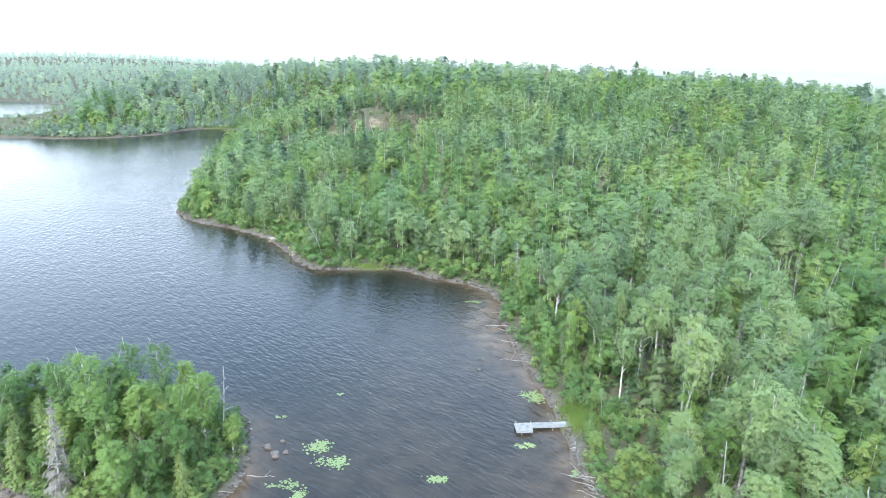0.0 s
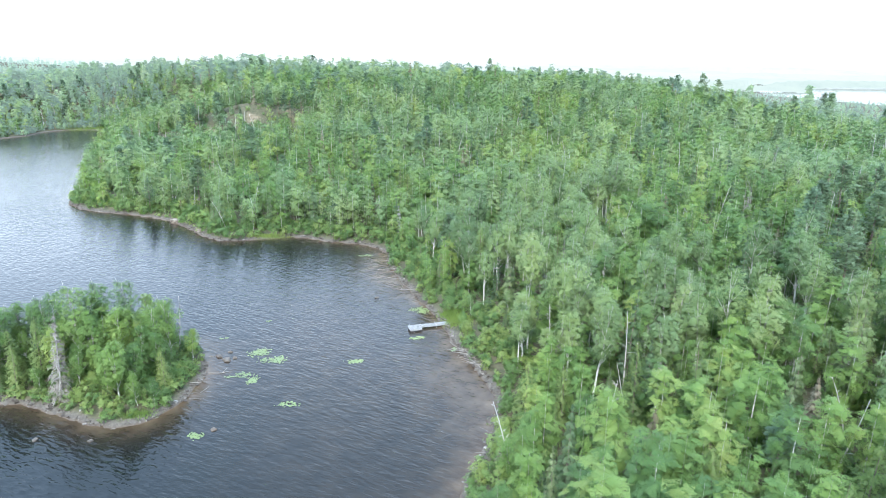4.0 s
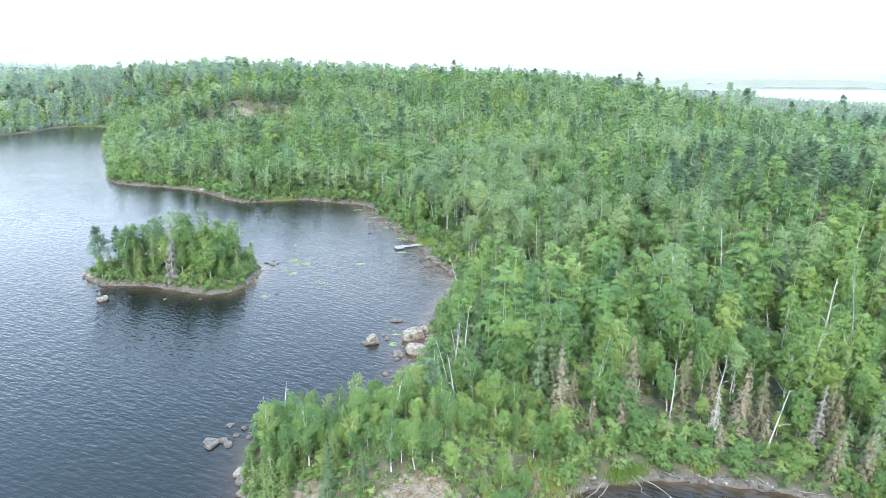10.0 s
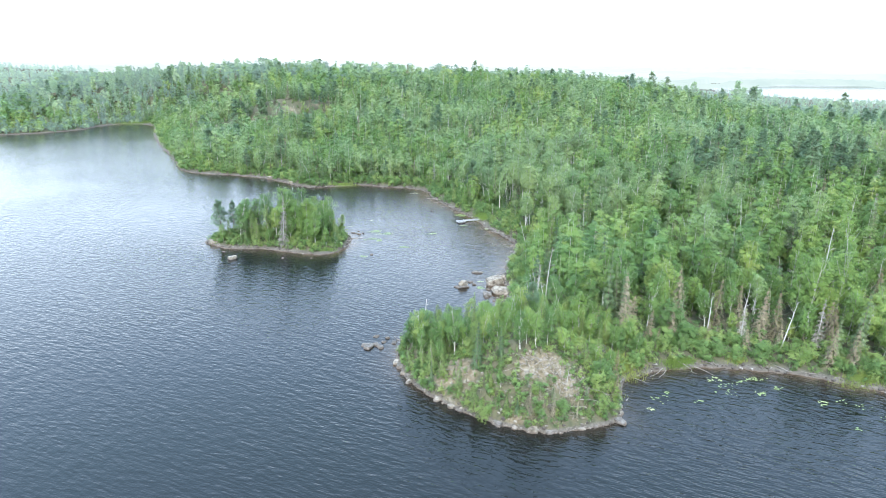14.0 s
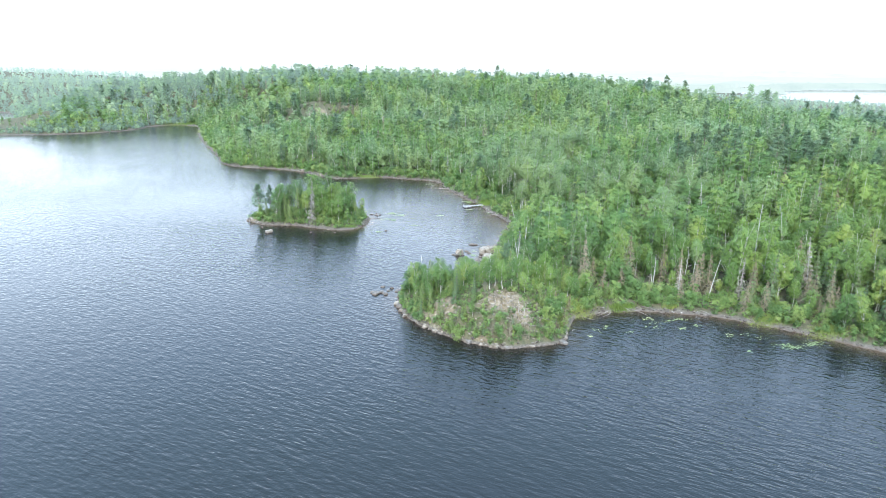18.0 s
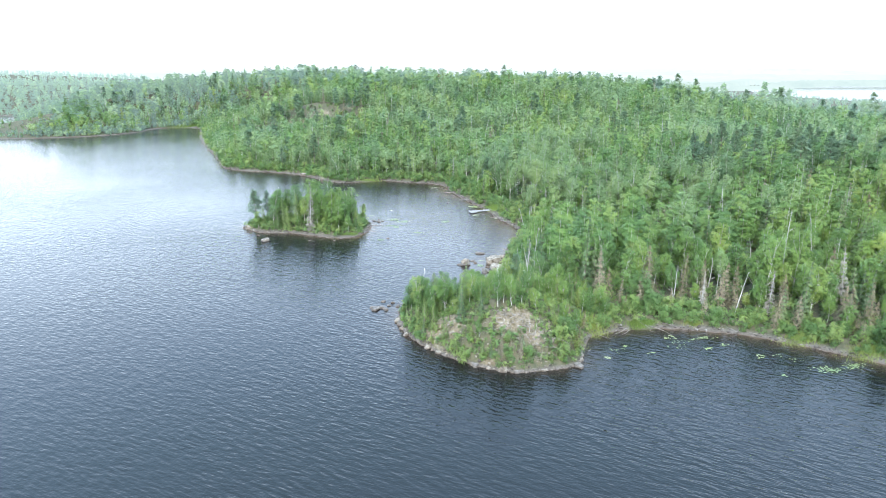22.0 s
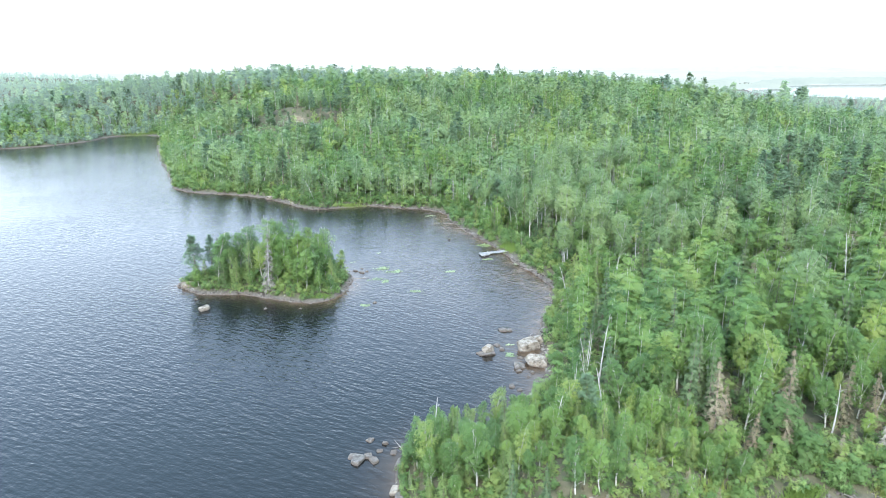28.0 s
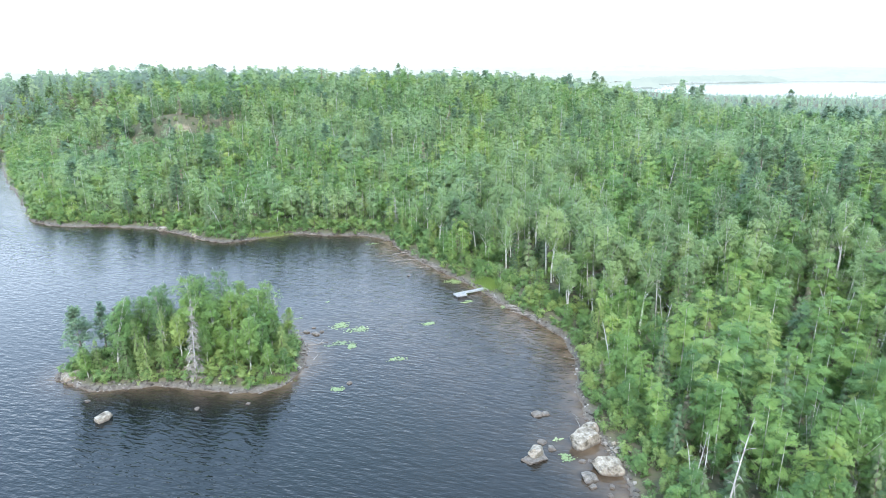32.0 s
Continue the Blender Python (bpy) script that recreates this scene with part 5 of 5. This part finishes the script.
_rng = np.random.default_rng(51)
for _x, _y, _a in ((12.0, 103.0, 172), (11.4, 99.5, 185), (11.2, 97.0, 176), (11.6, 91.5, 165), (12.2, 88.5, 184), (12.6, 86.0, 170), (13.0, 82.0, 190), (11.8, 94.2, 178), (13.8, 76.0, 160), (16.2, 54.0, 150), (16.6, 52.4, 120), (16.0, 55.5, 200),
                   (16.8, 50.0, 140), (17.2, 46.5, 170), (16.4, 36.6, 200), (14.8, 34.4, 185), (12.6, 30.0, 175), (5.0, 14.4, -55), (6.4, 15.2, -40), (3.8, 9.4, 20), (4.6, 20.0, 10), (3.0, 8.6, 40), (-19.8, 60.4, 10), (-19.6, 55.6, 15), (-19.8, 50.4, 30),
                   (-20.6, 49.0, -20), (-21.0, 53.0, 0), (-34.0, 46.6, 60), (-29.4, 44.4, 80), (-38.2, 50.2, 40), (-18.6, -3.6, 170), (-19.4, -4.4, 150), (9.4, -22.8, -60), (14.2, -21.6, -80), (14.8, -21.6, -120), (17.4, -21.2, -70), (18.6, -21.4, -110),
                   (21.4, -22.0, -75), (22.4, -22.2, -130), (24.0, -22.6, -70), (27.6, -24.6, -20), (29.5, -25.6, -40), (33.0, -28.0, -60), (35.4, -30.0, -30), (38.0, -32.4, -50), (41.0, -35.4, -45), (4.6, -27.0, 10), (4.8, -28.4, -10), (-2.8, -29.0, -50), (-1.6, -28.2, -60)):
    driftwood(_rng, _x + _rng.normal(0, 0.3), _y + _rng.normal(0, 0.3), _a + _rng.normal(0, 22), _rng.uniform(0.4, 1.05))

for _i in range(26):
    _k = _rng.uniform() ** 1.3
    driftwood(_rng, 16.4 + 1.3 * _k + _rng.normal(0, 0.35), 57.2 - 8.0 * _k + _rng.normal(0, 0.5), _rng.uniform(60, 170), _rng.uniform(0.35, 0.75))


# ---- lily pads and reeds ----
def lily_patch(x, y, rx, ry, count, seed):
    rng = np.random.default_rng(seed)
    vs, fs, n = [], [], 0
    ang = np.linspace(0.25, 2 * math.pi - 0.25, 7)
    lobes = rng.normal(0, 0.55, (4, 2))
    for i in range(int(count * 1.4)):
        c = lobes[rng.integers(4)] + rng.normal(0, 0.33, 2)
        r = rng.uniform(0.08, 0.16)
        t = rng.uniform(0, 6.28)
        ring = np.stack([np.cos(ang + t) * r, np.sin(ang + t) * r, rng.uniform(0.0, 0.025) + rng.normal(0, 0.004, 7)], 1)
        v = np.concatenate([[(0, 0, 0.012)], ring]) + (x + c[0] * rx, y + c[1] * ry, 0.012)
        vs.append(v)
        fs.append(np.array([(0, 1, 2, 3), (0, 3, 4, 5), (0, 5, 6, 7)]) + n)
        n += 8
    me = quad_mesh("lily_pads", np.concatenate(vs), np.concatenate(fs), (LILY_LEAF,))
    tagged(new("lily_pads", me), "patch of pale green lily pads floating on the lake", "lily pads", "lily pad patches", "stuff")


for _i, (_x, _y, _rx, _ry, _n) in enumerate([(-12.8, 61.2, 1.6, 1.4, 150), (-10.6, 58.8, 1.5, 1.2, 130), (-15.0, 54.0, 1.1, 0.6, 60), (-12.9, 52.5, 1.1, 0.8, 75), (0.6, 55.6, 1.3, 0.8, 70), (12.3, 73.0, 1.1, 1.4, 160), (10.0, 61.9, 0.9, 0.5, 55),
                                             (15.0, 56.8, 0.6, 0.6, 30), (6.3, 105.0, 1.2, 0.9, 60), (-8.0, 45.5, 1.1, 0.5, 50), (-19.0, 40.3, 1.0, 0.7, 40), (-0.3, 15.6, 0.8, 0.7, 45), (0.8, 18.8, 0.8, 0.3, 16), (24.8, -27.2, 1.6, 0.5, 60),
                                             (23.2, -30.9, 1.1, 0.5, 35), (29.2, -34.6, 0.6, 0.4, 20), (38.6, -40.4, 2.4, 1.3, 190), (19.4, -26.0, 0.9, 0.5, 30), (28.0, -40.7, 0.5, 0.4, 12), (7.2, -31.0, 0.5, 0.4, 14), (13.8, -30.5, 0.6, 0.4, 14),
                                             (26.5, -30.0, 0.6, 0.4, 16), (10.8, -28.6, 1.4, 1.2, 26), (18.0, -29.0, 2.2, 1.6, 30), (33.0, -36.5, 1.5, 1.2, 18), (47.0, -48.0, 1.2, 0.7, 50), (-18.6, 66.6, 0.5, 0.5, 10), (-12.4, 72.2, 0.4, 0.4, 10)]):
    lily_patch(_x, _y, _rx, _ry, _n if _y > -20 else int(_n * 0.6), 300 + _i)


def reed_patch(x, y, rx, ry, count, tall, seed, label):
    rng = np.random.default_rng(seed)
    px, py = rng.normal(x, rx, count), rng.normal(y, ry, count)
    pz = np.maximum(height_at(px, py), -0.1)
    a = rng.uniform(0, 6.28, count)
    h = tall * rng.uniform(0.6, 1.3, count)
    w = rng.uniform(0.02, 0.04, count)
    lean = rng.normal(0, 0.2, (count, 2)) * h[:, None]
    base = np.stack([px, py, pz], 1)
    side = np.stack([np.cos(a) * w, np.sin(a) * w, np.zeros(count)], 1)
    top = base + np.stack([lean[:, 0], lean[:, 1], h], 1)
    v = np.stack([base - side, base + side, top + side * 0.3, top - side * 0.3], 1).reshape(-1, 3)
    me = quad_mesh("reeds", v, np.arange(4 * count).reshape(-1, 4), (GRASS_LEAF,))
    tagged(new("reeds", me), label, "reeds", "reed patches", "stuff")


for _i, (_x, _y, _rx, _ry, _n, _t) in enumerate([(17.2, -21.6, 1.3, 0.5, 700, 0.9), (25.6, -23.0, 0.8, 0.4, 350, 0.7), (8.6, -21.6, 1.6, 1.2, 900, 0.8), (-14.5, 122.4, 2.6, 0.6, 600, 0.8), (17.6, 65.8, 1.4, 1.6, 1400, 0.55), (17.0, 68.6, 1.2, 1.2, 700, 0.55),
                                                 (-26.0, 45.4, 1.2, 0.5, 400, 0.5), (-49.6, 57.6, 1.0, 0.5, 300, 0.5), (39.0, -31.6, 2.2, 1.0, 900, 0.6), (45.0, -37.6, 2.2, 1.2, 900, 0.6), (4.2, -25.2, 0.7, 1.4, 500, 0.6), (-118.0, 364.0, 14.0, 3.0, 3000, 1.3)]):
    reed_patch(_x, _y, _rx * 0.8, _ry * 0.8, int(_n * 2.2), _t * 0.6, 400 + _i, "bright yellow-green reeds and grass at the waterline")


# ---- dock ----
def box(sx, sy, sz, bevel=0.01):
    bm = bmesh.new()
    bmesh.ops.create_cube(bm, size=1.0)
    bmesh.ops.scale(bm, vec=(sx, sy, sz), verts=bm.verts)
    if bevel:
        bmesh.ops.bevel(bm, geom=bm.edges[:], offset=bevel, segments=1, affect="EDGES")
    return bm


def build_dock():
    """A pier of grey boards: a wide head, a narrow walk and a ramp that lands in the grass."""
    dock = thing("dock", "weathered grey wooden dock with wide head and narrow walkway", "dock", pose(9.5, 63.75, 0, 0, 0, 4.5))
    plank = bpy.data.meshes.new("plank")
    b = box(0.135, 1.0, 0.035, 0.006)
    b.to_mesh(plank)
    b.free()
    plank.materials.append(DOCK_WOOD)

    def beam(name, sx, sy, sz, x, y, z, material=DOCK_METAL, label="", ry=0.0):
        p = part(name, box(sx, sy, sz), material, dock, label)
        p.matrix_basis = pose(x, y, z, 0, ry, 0)
        return p

    def section(name, x0, x1, y0, y1, z0, z1, deep, label):
        """A frame of rails and cross beams with its boards on top."""
        a = -math.atan2(z1 - z0, x1 - x0)
        bm = bmesh.new()
        for sx, sy, sz, x, y in ((x1 - x0, 0.05, deep, 0, (y1 - y0) / 2 - 0.03), (x1 - x0, 0.05, deep, 0, (y0 - y1) / 2 + 0.03), (0.05, y1 - y0 - 0.12, deep, (x1 - x0) / 2 - 0.03, 0), (0.05, y1 - y0 - 0.12, deep, (x0 - x1) / 2 + 0.03, 0), (0.05, y1 - y0 - 0.12, deep * 0.7, 0, 0)):
            made = bmesh.ops.create_cube(bm, size=1.0)["verts"]
            bmesh.ops.scale(bm, vec=(sx, sy, sz), verts=made)
            bmesh.ops.translate(bm, vec=(x, y, -0.02 - deep / 2), verts=made)
        p = part(name, bm, DOCK_METAL, dock, label)
        p.matrix_basis = Matrix.LocRotScale(((x0 + x1) / 2, (y0 + y1) / 2, (z0 + z1) / 2), Euler((0, a, 0)), None)
        n = int((x1 - x0) / 0.15)
        for i in range(n):
            q = part("plank", plank, None, p)
            q.matrix_basis = Matrix.LocRotScale(((x1 - x0) * ((i + 0.5) / n - 0.5), random.uniform(-0.01, 0.01), 0.0), None, (1, y1 - y0, 1))

    section("head_section", 0.0, 1.95, 0.0, 1.8, 0.46, 0.46, 0.2, "wide boarded head of the dock")
    section("walkway_section", 2.0, 4.5, 0.85, 1.8, 0.46, 0.46, 0.16, "narrow boarded walkway")
    section("walkway_section", 4.55, 7.0, 0.85, 1.8, 0.46, 0.52, 0.16, "narrow boarded walkway")
    section("ramp", 7.03, 8.8, 0.9, 1.75, 0.52, 0.78, 0.12, "boarded ramp that lands in the grass")
    beam("float", 1.8, 0.65, 0.34, 0.97, 0.42, 0.10, DOCK_FLOAT, "dark float under the dock head")
    beam("float", 1.8, 0.65, 0.34, 0.97, 1.36, 0.10, DOCK_FLOAT, "dark float under the dock head")
    for x, y, top in ((0.25, 1.85, 0.7), (2.05, 1.85, 0.7), (4.5, 1.85, 0.65), (2.05, 0.8, 0.6), (4.5, 0.8, 0.6), (6.6, 0.8, 0.7), (6.6, 1.85, 0.75), (0.6, -0.05, 0.6)):
        low = -1.6
        p = part("post", quad_mesh("post", *tube([(0, 0, low), (0, 0, top)], [0.03, 0.03], 8), (DOCK_METAL,), smooth=True), None, dock, "galvanised pipe post")
        p.matrix_basis = pose(x, y, 0)


DOCK_FLOAT, _nt, _b, _o = shader("black_plastic_float")
_b.inputs["Base Color"].default_value = (0.03, 0.03, 0.032, 1)
_b.inputs["Roughness"].default_value = 0.5
build_dock()
